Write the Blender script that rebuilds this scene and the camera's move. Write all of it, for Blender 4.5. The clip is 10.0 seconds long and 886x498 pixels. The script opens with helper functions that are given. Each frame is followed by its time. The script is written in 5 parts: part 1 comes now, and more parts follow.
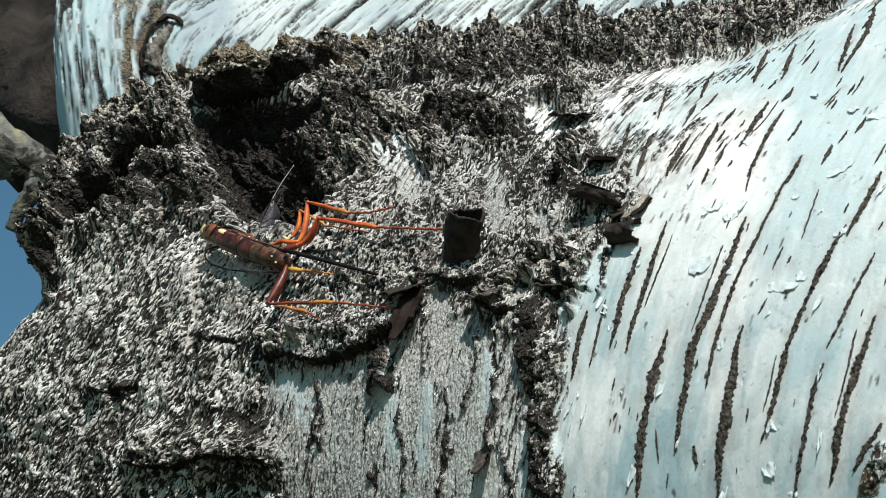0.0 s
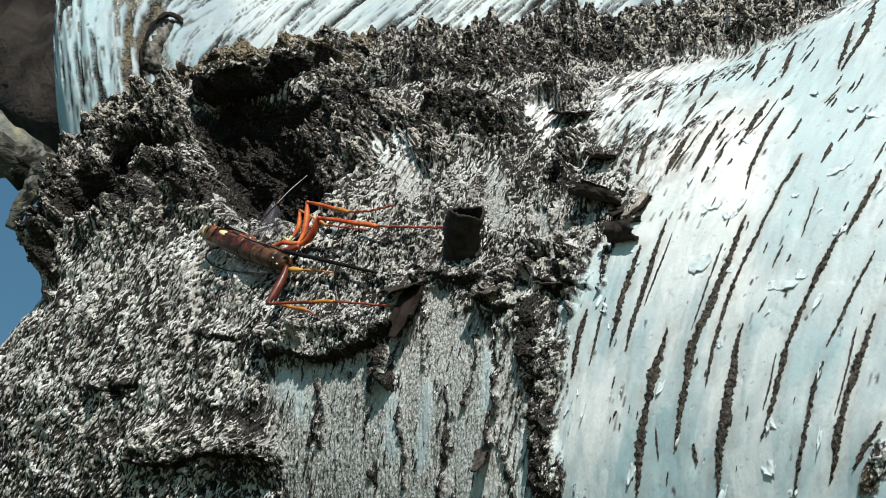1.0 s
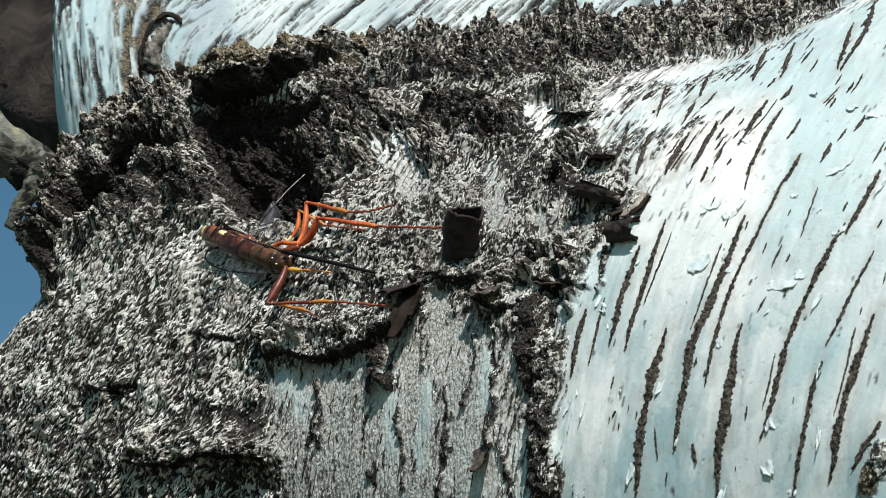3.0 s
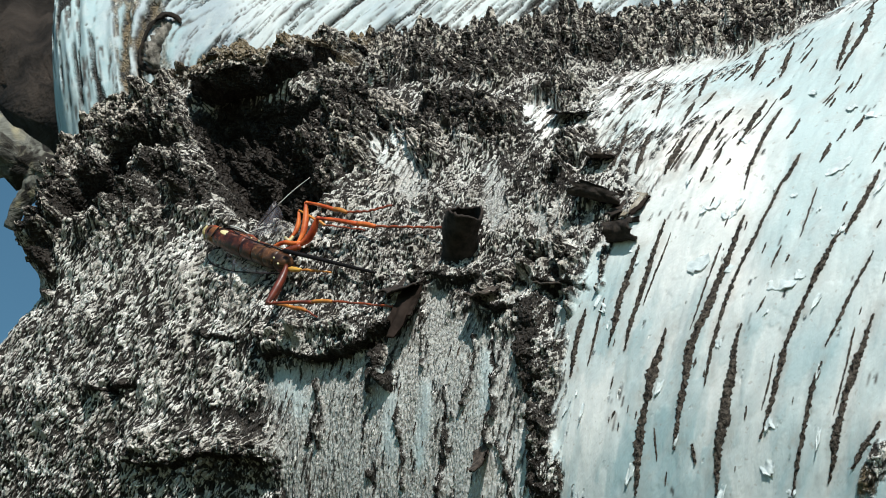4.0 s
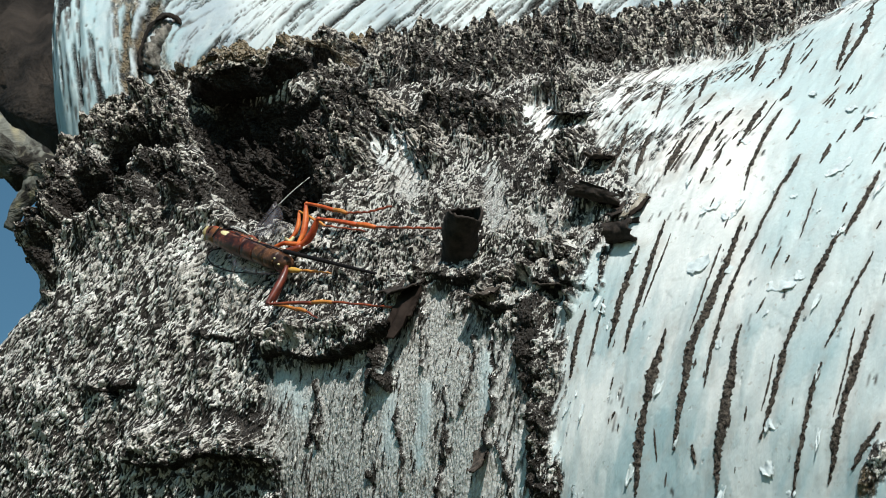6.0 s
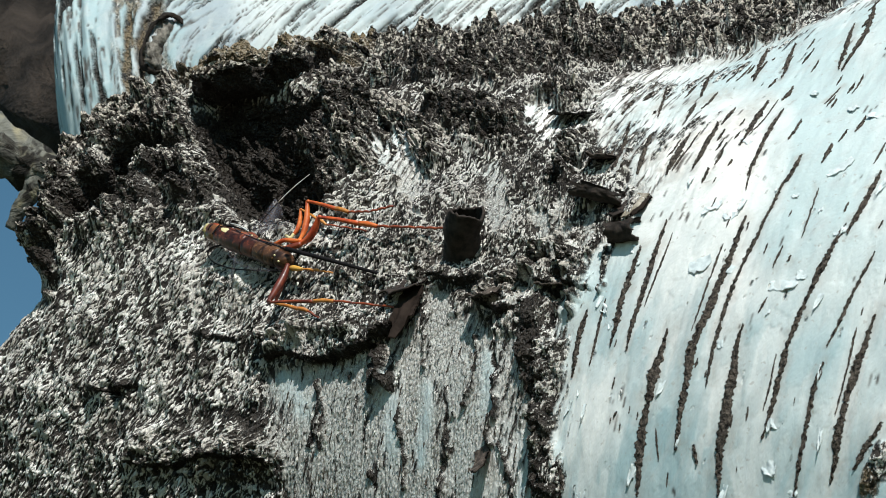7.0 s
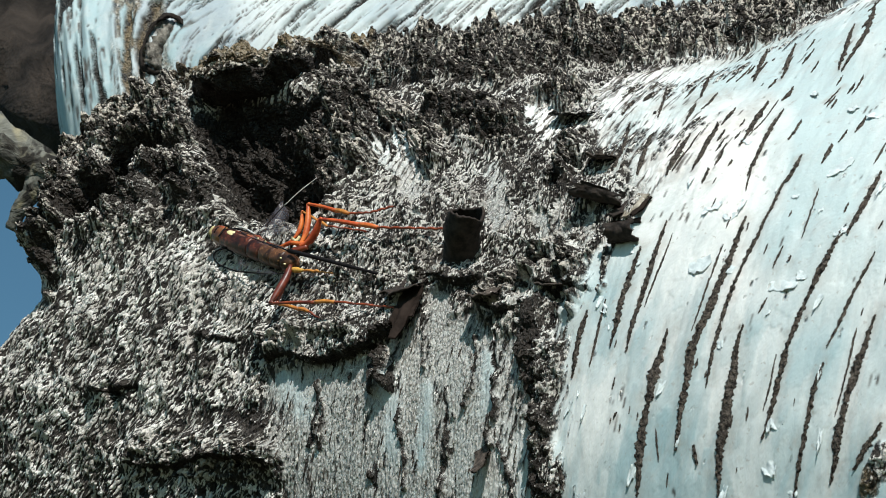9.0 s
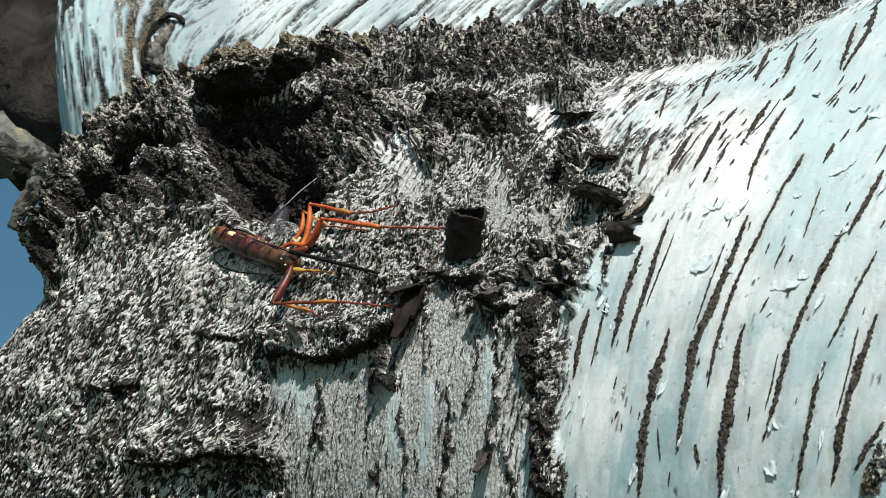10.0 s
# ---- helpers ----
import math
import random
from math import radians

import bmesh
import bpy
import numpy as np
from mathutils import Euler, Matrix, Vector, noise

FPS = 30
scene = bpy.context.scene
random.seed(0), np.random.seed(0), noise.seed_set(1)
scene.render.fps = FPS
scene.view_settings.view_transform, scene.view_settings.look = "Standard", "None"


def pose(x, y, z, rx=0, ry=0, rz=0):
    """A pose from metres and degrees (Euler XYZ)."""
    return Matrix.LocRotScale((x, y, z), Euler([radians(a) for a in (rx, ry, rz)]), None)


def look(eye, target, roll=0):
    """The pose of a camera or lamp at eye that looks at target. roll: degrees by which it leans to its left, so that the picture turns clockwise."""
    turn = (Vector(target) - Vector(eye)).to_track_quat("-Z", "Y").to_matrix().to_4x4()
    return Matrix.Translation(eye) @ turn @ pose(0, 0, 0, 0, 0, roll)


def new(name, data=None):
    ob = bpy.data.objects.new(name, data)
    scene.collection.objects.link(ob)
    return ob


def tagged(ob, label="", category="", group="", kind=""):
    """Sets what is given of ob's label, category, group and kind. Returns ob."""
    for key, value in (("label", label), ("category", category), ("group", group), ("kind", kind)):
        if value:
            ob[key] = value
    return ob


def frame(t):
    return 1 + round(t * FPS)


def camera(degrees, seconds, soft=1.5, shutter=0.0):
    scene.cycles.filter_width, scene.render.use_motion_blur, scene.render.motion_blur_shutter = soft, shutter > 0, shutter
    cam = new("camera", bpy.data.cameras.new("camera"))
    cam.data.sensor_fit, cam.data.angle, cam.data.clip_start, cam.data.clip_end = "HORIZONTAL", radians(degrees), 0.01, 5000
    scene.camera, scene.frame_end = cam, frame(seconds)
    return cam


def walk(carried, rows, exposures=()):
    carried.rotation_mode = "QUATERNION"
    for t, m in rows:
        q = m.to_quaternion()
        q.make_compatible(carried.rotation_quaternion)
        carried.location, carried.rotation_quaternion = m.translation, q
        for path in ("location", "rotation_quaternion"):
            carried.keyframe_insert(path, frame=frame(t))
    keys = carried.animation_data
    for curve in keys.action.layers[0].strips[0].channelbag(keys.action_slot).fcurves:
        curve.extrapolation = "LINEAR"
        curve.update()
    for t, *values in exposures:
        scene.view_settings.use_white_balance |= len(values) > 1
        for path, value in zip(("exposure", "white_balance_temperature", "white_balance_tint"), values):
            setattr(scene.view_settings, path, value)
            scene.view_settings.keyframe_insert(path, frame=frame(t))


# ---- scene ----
TILT = 30.0                                   # the camera looks up at the leaning trunk
BASE = pose(0, 0, 1.6, TILT, 0, 0)
EYE = 0.376                                   # metres from the camera to the middle of the subject


def aim(t, turn, lift):
    """A row of the camera's path: small turns of a camera on a stand, in degrees."""
    return t, BASE @ pose(0, -EYE, 0) @ pose(0, 0, 0, 90 + lift, 0, turn)


EXPOSURE = 0.05
cam = camera(24.0, 10.0, soft=0.55)
cam.data.dof.use_dof, cam.data.dof.focus_distance, cam.data.dof.aperture_fstop = True, 0.395, 110.0
walk(cam, [
    aim(0, 0.0000, 0.0000),
    aim(0.5, -0.0295, -0.0025),
    aim(1, -0.0025, -0.0528),
    aim(1.5, -0.0233, -0.0233),
    aim(2, -0.0466, -0.0233),
    aim(2.5, -0.0233, -0.0419),
    aim(4, -0.0419, -0.0528),
    aim(4.5, 0.0000, -0.0528),
    aim(5, 0.0000, 0.0000),
    aim(5.5, -0.0466, -0.0233),
    aim(7, 0.0000, -0.0357),
    aim(7.5, 0.0575, -0.0948),
    aim(8, 0.0233, -0.1429),
    aim(8.5, 0.0419, -0.0171),
    aim(9, 0.0000, -0.0233),
    aim(9.5, 0.0233, 0.0233),
    aim(10, 0.0482, -0.0388),
], exposures=[(0.0, EXPOSURE, 6080, 6), (10.0, EXPOSURE, 6080, 6)])

# ---- light ----
SUN_LOCAL = Vector((0.10, -0.35, 0.93)).normalized()
SUN = (BASE.to_3x3() @ SUN_LOCAL).normalized()
world = bpy.data.worlds.new("sky")
scene.world = world
world.use_nodes = True
wn = world.node_tree.nodes
sky = wn.new("ShaderNodeTexSky")
sky.sky_type = "NISHITA"
sky.sun_disc = False
sky.sun_elevation = math.asin(SUN.z)
sky.sun_rotation = math.atan2(SUN.x, SUN.y)
sky.air_density, sky.dust_density, sky.ozone_density = 1.0, 0.15, 0.6
wn["Background"].inputs["Strength"].default_value = 0.08
hue = wn.new("ShaderNodeMix")
hue.data_type, hue.blend_type = "RGBA", "MULTIPLY"
hue.inputs["Factor"].default_value = 1.0
hue.inputs[7].default_value = (0.82, 1.13, 1.05, 1.0)
world.node_tree.links.new(sky.outputs[0], hue.inputs[6])
world.node_tree.links.new(hue.outputs[2], wn["Background"].inputs["Color"])
sun = new("sun", bpy.data.lights.new("sun", "SUN"))
sun.data.energy, sun.data.angle, sun.data.color = 5.0, radians(0.5), (1.0, 0.935, 0.85)
sun.matrix_world = look(SUN * 10, (0, 0, 0))


# ---- materials ----
class Nodes:
    """A short way to write node materials."""

    def __init__(self, name, rough=0.8, spec=0.3):
        self.m = bpy.data.materials.new(name)
        self.m.use_nodes = True
        self.t = self.m.node_tree
        self.b = self.t.nodes["Principled BSDF"]
        self.b.inputs["Roughness"].default_value = rough
        self.b.inputs["Specular IOR Level"].default_value = spec
        self.co = self.t.nodes.new("ShaderNodeTexCoord").outputs["Object"]

    def put(self, socket, value):
        if isinstance(value, bpy.types.NodeSocket):
            self.t.links.new(value, socket)
        else:
            socket.default_value = value

    def noise(self, scale, detail=4.0, rough=0.6, stretch=(1, 1, 1), warp=0.0):
        mp = self.t.nodes.new("ShaderNodeMapping")
        mp.inputs["Scale"].default_value = stretch
        self.t.links.new(self.co, mp.inputs["Vector"])
        n = self.t.nodes.new("ShaderNodeTexNoise")
        n.inputs["Scale"].default_value, n.inputs["Detail"].default_value = scale, detail
        n.inputs["Roughness"].default_value, n.inputs["Distortion"].default_value = rough, warp
        self.t.links.new(mp.outputs[0], n.inputs["Vector"])
        return n.outputs["Fac"]

    def slanted(self, scale, turn, squeeze, detail=1.0, warp=0.3):
        """Noise drawn out along a direction turned about the y axis by some degrees."""
        first, second = self.t.nodes.new("ShaderNodeMapping"), self.t.nodes.new("ShaderNodeMapping")
        first.inputs["Rotation"].default_value = (0, radians(turn), 0)
        second.inputs["Scale"].default_value = (1, 1, squeeze)
        self.t.links.new(self.co, first.inputs["Vector"])
        self.t.links.new(first.outputs[0], second.inputs["Vector"])
        n = self.t.nodes.new("ShaderNodeTexNoise")
        n.inputs["Scale"].default_value, n.inputs["Detail"].default_value, n.inputs["Distortion"].default_value = scale, detail, warp
        self.t.links.new(second.outputs[0], n.inputs["Vector"])
        return n.outputs["Fac"]

    def attr(self, name):
        n = self.t.nodes.new("ShaderNodeAttribute")
        n.attribute_name = name
        return n.outputs["Fac"]

    def own(self):
        return self.t.nodes.new("ShaderNodeObjectInfo").outputs["Random"]

    def span(self, fac, a, b, lo=0.0, hi=1.0):
        n = self.t.nodes.new("ShaderNodeMapRange")
        self.put(n.inputs["Value"], fac)
        for key, value in zip(("From Min", "From Max", "To Min", "To Max"), (a, b, lo, hi)):
            self.put(n.inputs[key], value)
        return n.outputs[0]

    def math(self, op, a, b=0.0):
        n = self.t.nodes.new("ShaderNodeMath")
        n.operation = op
        self.put(n.inputs[0], a)
        self.put(n.inputs[1], b)
        return n.outputs[0]

    def mix(self, fac, a, b):
        n = self.t.nodes.new("ShaderNodeMix")
        n.data_type = "RGBA"
        self.put(n.inputs["Factor"], fac)
        for key, c in (("A", a), ("B", b)):
            s = [i for i in n.inputs if i.name == key and i.type == "RGBA"][0]
            self.put(s, c if isinstance(c, bpy.types.NodeSocket) else (*c, 1.0))
        return [o for o in n.outputs if o.type == "RGBA"][0]

    def blend(self, fac, a, b):
        n = self.t.nodes.new("ShaderNodeMix")
        for socket, value in zip(n.inputs, (fac, None, a, b)):
            if value is not None:
                self.put(socket, value)
        return n.outputs[0]

    def color(self, c):
        self.put(self.b.inputs["Base Color"], c if isinstance(c, bpy.types.NodeSocket) else (*c, 1.0))
        return self

    def bump(self, fac, strength, distance):
        n = self.t.nodes.new("ShaderNodeBump")
        n.inputs["Strength"].default_value, n.inputs["Distance"].default_value = strength, distance
        self.put(n.inputs["Height"], fac)
        self.t.links.new(n.outputs[0], self.b.inputs["Normal"])
        return self


def bark_material(name, white, grey):
    """Birch bark: papery white, with grey corky crust where the attribute crust says so."""
    n = Nodes(name, 0.62, 0.22)
    mid = n.noise(420, 3, 0.6, warp=0.6)
    fine = n.noise(1300, 1.5, 0.6)
    paper = n.mix(n.span(n.noise(26, 4, 0.5, (1, 1, 0.4), 0.8), 0.40, 0.60), white, grey)
    # blue-grey patches, and skylit shade painted low on the white bark
    paper = n.mix(n.math("MULTIPLY", n.attr("blue_and_shade"), n.span(n.slanted(120, -20, 0.3, 3.0, 0.6), 0.3, 0.6, 0.7, 1.0)), paper, (0.33, 0.44, 0.46))
    paper = n.mix(n.span(n.slanted(420, -26, 0.13, 3.0, 0.4), 0.50, 0.68, 0, 0.5), paper, (0.47, 0.50, 0.49))
    paper = n.mix(n.span(mid, 0.56, 0.74, 0, 0.16), paper, (0.52, 0.47, 0.42))
    paper = n.mix(n.span(n.noise(900, 3, 0.5), 0.66, 0.7, 0, 0.4), paper, (0.30, 0.25, 0.21))
    paper = n.mix(n.math("MULTIPLY", n.attr("stain"), n.span(mid, 0.3, 0.65, 0.05, 0.6)), paper, (0.27, 0.21, 0.165))
    paper = n.mix(n.math("MULTIPLY", n.attr("age"), n.span(fine, 0.3, 0.7, 0.6, 1.0)), paper, (0.46, 0.435, 0.40))
    paper = n.mix(n.math("MULTIPLY", n.attr("thread"), n.span(mid, 0.3, 0.6, 0.55, 1.0)), paper, (0.06, 0.045, 0.036))
    grain = n.attr("grain")
    fleck = n.blend(n.attr("flow"), n.slanted(2900, -12, 0.30, 1.0, 0.2), n.slanted(2150, -28, 0.24, 1.0, 0.2))
    uneven = n.math("ADD", n.math("MULTIPLY", grain, 0.7), n.math("MULTIPLY", n.math("SUBTRACT", fleck, 0.42), 1.6))
    uneven = n.math("ADD", uneven, n.math("MULTIPLY", n.math("SUBTRACT", n.noise(130, 3, 0.6, (1, 1, 0.6), 0.6), 0.52), 0.75))
    # crease shade and glints of the scales put into the flecks' colour
    dark = n.mix(n.span(mid, 0.4, 0.62), (0.018, 0.014, 0.012), (0.055, 0.046, 0.039))
    light = n.mix(n.span(n.noise(170, 3, 0.6), 0.36, 0.64), (0.46, 0.42, 0.375), (0.90, 0.86, 0.80))
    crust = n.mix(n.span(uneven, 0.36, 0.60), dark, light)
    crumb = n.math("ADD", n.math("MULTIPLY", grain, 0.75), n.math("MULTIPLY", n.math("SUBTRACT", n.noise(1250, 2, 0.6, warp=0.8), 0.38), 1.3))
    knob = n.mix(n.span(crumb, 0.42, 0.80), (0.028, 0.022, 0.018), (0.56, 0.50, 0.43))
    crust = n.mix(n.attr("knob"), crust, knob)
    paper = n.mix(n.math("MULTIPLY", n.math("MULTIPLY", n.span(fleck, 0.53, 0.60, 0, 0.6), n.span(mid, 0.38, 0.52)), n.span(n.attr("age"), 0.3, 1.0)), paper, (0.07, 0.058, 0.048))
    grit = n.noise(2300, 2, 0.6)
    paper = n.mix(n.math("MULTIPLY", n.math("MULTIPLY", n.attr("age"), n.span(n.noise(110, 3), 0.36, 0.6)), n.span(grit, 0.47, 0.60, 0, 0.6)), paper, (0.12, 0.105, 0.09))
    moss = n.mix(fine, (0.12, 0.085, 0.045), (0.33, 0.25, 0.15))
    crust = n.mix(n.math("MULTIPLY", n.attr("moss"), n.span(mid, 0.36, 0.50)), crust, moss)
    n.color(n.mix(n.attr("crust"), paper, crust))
    n.put(n.b.inputs["Roughness"], n.span(fleck, 0.4, 0.6, 0.68, 0.48))
    relief = n.math("ADD", n.math("MULTIPLY", fine, 0.4), n.math("MULTIPLY", n.span(n.blend(n.attr("knob"), fleck, fine), 0.4, 0.62), 0.6))
    cover = n.math("MAXIMUM", n.span(n.attr("crust"), 0, 1, 0.04, 1.0), n.math("MULTIPLY", n.attr("age"), 0.45))
    return n.bump(n.math("MULTIPLY", relief, cover), 1.0, 0.0008).m


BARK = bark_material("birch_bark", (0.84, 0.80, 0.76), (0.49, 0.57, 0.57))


LIMB_BARK = bark_material("grey_birch_bark", (0.61, 0.64, 0.635), (0.34, 0.39, 0.42))


def plain(name, c0, c1, rough, scale, spec=0.4, relief=0.0002, detail=4):
    n = Nodes(name, rough, spec)
    f = n.noise(scale, detail, 0.65)
    n.color(n.mix(n.span(f, 0.35, 0.65), c0, c1))
    return n.bump(f, 0.6, relief).m


LENTICEL = plain("lenticel_cork", (0.006, 0.0045, 0.004), (0.12, 0.098, 0.08), 0.85, 1500, 0.2, 0.0014, 3)
# brown inner bark, darkened to hold the shadow of the rim above
INNER = plain("inner_bark", (0.012, 0.008, 0.006), (0.038, 0.026, 0.021), 0.8, 160, 0.08, 0.0003)
FLAKE = plain("bark_flake", (0.02, 0.015, 0.012), (0.11, 0.085, 0.07), 0.85, 900, 0.25, 0.0004)
# dark brown curls, with their shadow put into the colour too
CURL = plain("bark_curl", (0.010, 0.007, 0.006), (0.045, 0.032, 0.025), 0.8, 700, 0.3, 0.0004)
PAPER = plain("bark_paper", (0.48, 0.53, 0.54), (0.70, 0.745, 0.735), 0.55, 500, 0.35, 0.0002)
TAN = plain("tan_bark_paper", (0.20, 0.165, 0.12), (0.46, 0.41, 0.34), 0.6, 420, 0.35, 0.0003)


def twig_material():
    """Weathered twig: dark streaks along it, grey, with tan patches and dark blotches."""
    n = Nodes("twig_bark", 0.85, 0.2)
    streaks = n.noise(260, 4, 0.65, (0.35, 1, 0.6), 0.6)
    c = n.mix(n.span(streaks, 0.38, 0.62), (0.014, 0.012, 0.010), (0.17, 0.165, 0.14))
    c = n.mix(n.span(n.noise(70, 3, 0.6), 0.5, 0.64, 0, 0.8), c, (0.36, 0.31, 0.19))
    n.color(n.mix(n.span(n.noise(95, 3, 0.6, warp=1.0), 0.54, 0.62), c, (0.02, 0.017, 0.014)))
    return n.bump(streaks, 0.8, 0.003).m


TWIG = twig_material()
# dark brown, deepened so that it carries the bough's shade
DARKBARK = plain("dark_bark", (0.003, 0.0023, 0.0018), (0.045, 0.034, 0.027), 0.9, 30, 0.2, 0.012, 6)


# ---- noise ----
RNG = np.random.default_rng(7)
PERM = np.concatenate([RNG.permutation(512)] * 3)
ANG = RNG.uniform(0, 2 * np.pi, 512)
GXY = np.stack([np.cos(ANG), np.sin(ANG)], -1)


def perlin(x, y, seed=0):
    """Gradient noise of two coordinates, about -0.7 to 0.7."""
    x, y = np.asarray(x, float) + 17.13 * seed, np.asarray(y, float) - 9.71 * seed
    xi, yi = np.floor(x).astype(int), np.floor(y).astype(int)
    fx, fy = x - xi, y - yi
    sx, sy = fx * fx * fx * (fx * (fx * 6 - 15) + 10), fy * fy * fy * (fy * (fy * 6 - 15) + 10)

    def corner(dx, dy):
        g = GXY[PERM[PERM[(xi + dx) & 511] + ((yi + dy) & 511)]]
        return g[..., 0] * (fx - dx) + g[..., 1] * (fy - dy)

    a = corner(0, 0) * (1 - sx) + corner(1, 0) * sx
    b = corner(0, 1) * (1 - sx) + corner(1, 1) * sx
    return a * (1 - sy) + b * sy


def fbm(x, y, octaves=3, seed=0, gain=0.5):
    total, amp = 0.0, 1.0
    for k in range(octaves):
        total = total + amp * perlin(x * 2 ** k, y * 2 ** k, seed + 5 * k)
        amp *= gain
    return total


def billow(x, y, octaves=2, seed=0):
    """Rounded knobs with creases between them, 0 to 1."""
    total, amp, norm = 0.0, 1.0, 0.0
    for k in range(octaves):
        total = total + amp * np.minimum(np.abs(perlin(x * 2 ** k, y * 2 ** k, seed + 3 * k)) * 2.0, 1.0)
        norm += amp
        amp *= 0.5
    return total / norm


def smooth(a, b, x):
    q = np.clip((x - a) / (b - a), 0, 1)
    return q * q * (3 - 2 * q)


# ---- marks on the trunk's bark, in millimetres along it (u) and round it (v) ----
MARKS = {}


def mark(kind, u0, v0, u1, v1, width, amount=1.0):
    MARKS.setdefault(kind, []).append((u0, v0, u1, v1, width, amount))


EDGE_V = (14.2, 26.8, 39.9, 52.5, 56.7, 61.5, 70.3, 82.2, 98.1, 110.4, 117.5, 124.0, 137.4)
EDGE_U = (103.4, 100.2, 97.3, 96.2, 99.6, 102.7, 97.3, 83.8, 73.8, 76.6, 90.9, 106.1, 103.6)
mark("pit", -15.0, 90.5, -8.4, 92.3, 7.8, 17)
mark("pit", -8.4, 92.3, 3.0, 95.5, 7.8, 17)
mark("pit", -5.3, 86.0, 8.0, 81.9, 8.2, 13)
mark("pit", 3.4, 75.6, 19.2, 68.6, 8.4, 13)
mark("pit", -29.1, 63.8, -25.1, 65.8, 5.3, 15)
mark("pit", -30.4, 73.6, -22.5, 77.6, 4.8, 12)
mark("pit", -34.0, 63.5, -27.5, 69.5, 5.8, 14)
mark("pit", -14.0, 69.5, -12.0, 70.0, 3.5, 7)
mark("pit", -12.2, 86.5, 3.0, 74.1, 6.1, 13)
mark("pit", 18.3, 67.8, 28.1, 62.8, 4.4, 9)
mark("pit", 7.6, 8.9, 17.3, 10.9, 2.3, 0.3)
mark("pit", 26.0, 11.2, 38.5, 11.2, 3.4, 1.2)
mark("pit", 15.8, 75.6, 24.5, 65.0, 5.3, 12)
mark("pit", 10.5, 67.8, 10.5, 67.8, 6.3, 4)
mark("pit", -2.9, 76.4, -2.9, 76.4, 4.2, 4)
mark("pit", -32.9, 81.2, -28.3, 81.7, 2.1, 3)
mark("pit", -12.9, 79.2, -21.5, 73.4, 2.1, 3)
mark("pit", 62.4, 82.2, 62.4, 82.2, 3.2, 4)
mark("pit", 80.6, 44.9, 80.6, 44.9, 2.3, 3)
mark("pit", -5.7, 25.0, -5.7, 25.0, 2.3, 3)
mark("pit", 25.5, 137.1, 25.5, 137.1, 3.4, 5)
mark("pit", 49.6, 85.2, 49.6, 85.2, 2.7, 3)
mark("pit", 32.1, 94.0, 36.9, 70.6, 1.9, 3)
mark("pit", 11.6, 66.3, 11.6, 66.3, 2.9, 4)
mark("pit", 82.5, 70.3, 82.5, 70.3, 2.1, 3)
mark("pit", 87.5, 53.7, 87.5, 53.7, 2.3, 2.5)
mark("pit", 93.0, 48.9, 93.0, 48.9, 2.5, 3)
mark("pit", 83.7, 76.1, 83.7, 76.1, 2.3, 3)
mark("pit", 14.6, 33.8, 14.6, 33.8, 2.7, 2.5)
mark("pit", 50.2, 46.7, 50.2, 46.7, 0.8, 2)
mark("pit", 12.4, 115.4, -6.7, 128.0, 3.2, 6)
mark("pit", 95.1, 23.5, 94.7, 30.0, 2.3, 1.5)
mark("lump", -35.0, 97.3, -23.6, 104.1, 5.1, 4)
mark("lump", -23.6, 104.1, -15.0, 135.6, 5.1, 4)
mark("lump", -15.0, 135.6, 3.6, 137.1, 7.4, 4)
mark("lump", 3.6, 137.1, 24.1, 137.1, 7.4, 4)
mark("lump", 24.1, 137.1, 40.5, 137.1, 7.9, 7)
mark("lump", 40.5, 137.1, 68.3, 137.4, 7.9, 7)
mark("lump", 68.3, 137.4, 85.2, 137.4, 7.9, 7)
mark("lump", 85.2, 137.4, 100.0, 137.4, 6.3, 6)
mark("lump", -43.4, 79.7, -34.6, 86.0, 4.4, 4)
mark("lump", -34.6, 86.0, -25.3, 87.7, 4.4, 4)
mark("lump", -50.6, 56.7, -39.7, 60.5, 5.3, 4)
mark("lump", -39.7, 60.5, -44.9, 76.6, 5.3, 4)
mark("lump", 9.5, 97.8, 26.4, 90.0, 6.3, 3.5)
mark("lump", 25.9, 109.9, 49.6, 105.1, 9.5, 3)
mark("lump", 32.5, 116.7, 54.8, 117.5, 8.4, 2)
mark("lump", 5.5, 15.9, 29.3, 18.2, 4.4, 1.2)
mark("lump", 29.3, 18.2, 38.2, 16.4, 4.4, 1.5)
# lit knob edges along the ledge, put into the colour
mark("pale_and_lit", 24.0, 16.4, 29.0, 16.4, 2.0, 0.4)
mark("dark_and_shade", 16.0, 22.0, 38.0, 21.0, 4.0, 0.45)
# shade in the hollow under the ledge, painted as dark bark
mark("dark_and_shade", 27.0, 11.5, 38.0, 11.5, 3.0, 0.6)
mark("pale_and_lit", 20.2, 47.5, 22.0, 38.4, 3.6, 1.3)
mark("pale_and_lit", 9.6, 26.7, 9.1, 15.0, 2.4, 1.1)
mark("pale_and_lit", -23.3, 48.7, -23.2, 37.7, 2.6, 1.0)
mark("pale_and_lit", 7.7, 48.9, 7.1, 40.2, 2.0, 1.0)
mark("lump", 33.8, 75.4, 18.6, 88.2, 5.3, 2.5)
mark("lump", 54.4, 137.1, 67.5, 98.6, 7.4, 1.5)
mark("lump", 32.3, 35.8, 43.2, 37.3, 3.6, 1.5)
mark("lump", 43.2, 37.3, 53.4, 38.8, 3.6, 1.5)
mark("lump", -16.2, 71.3, -5.3, 66.8, 6.3, 2)
mark("lump", 90.5, 39.6, 97.7, 21.0, 4.2, 1)
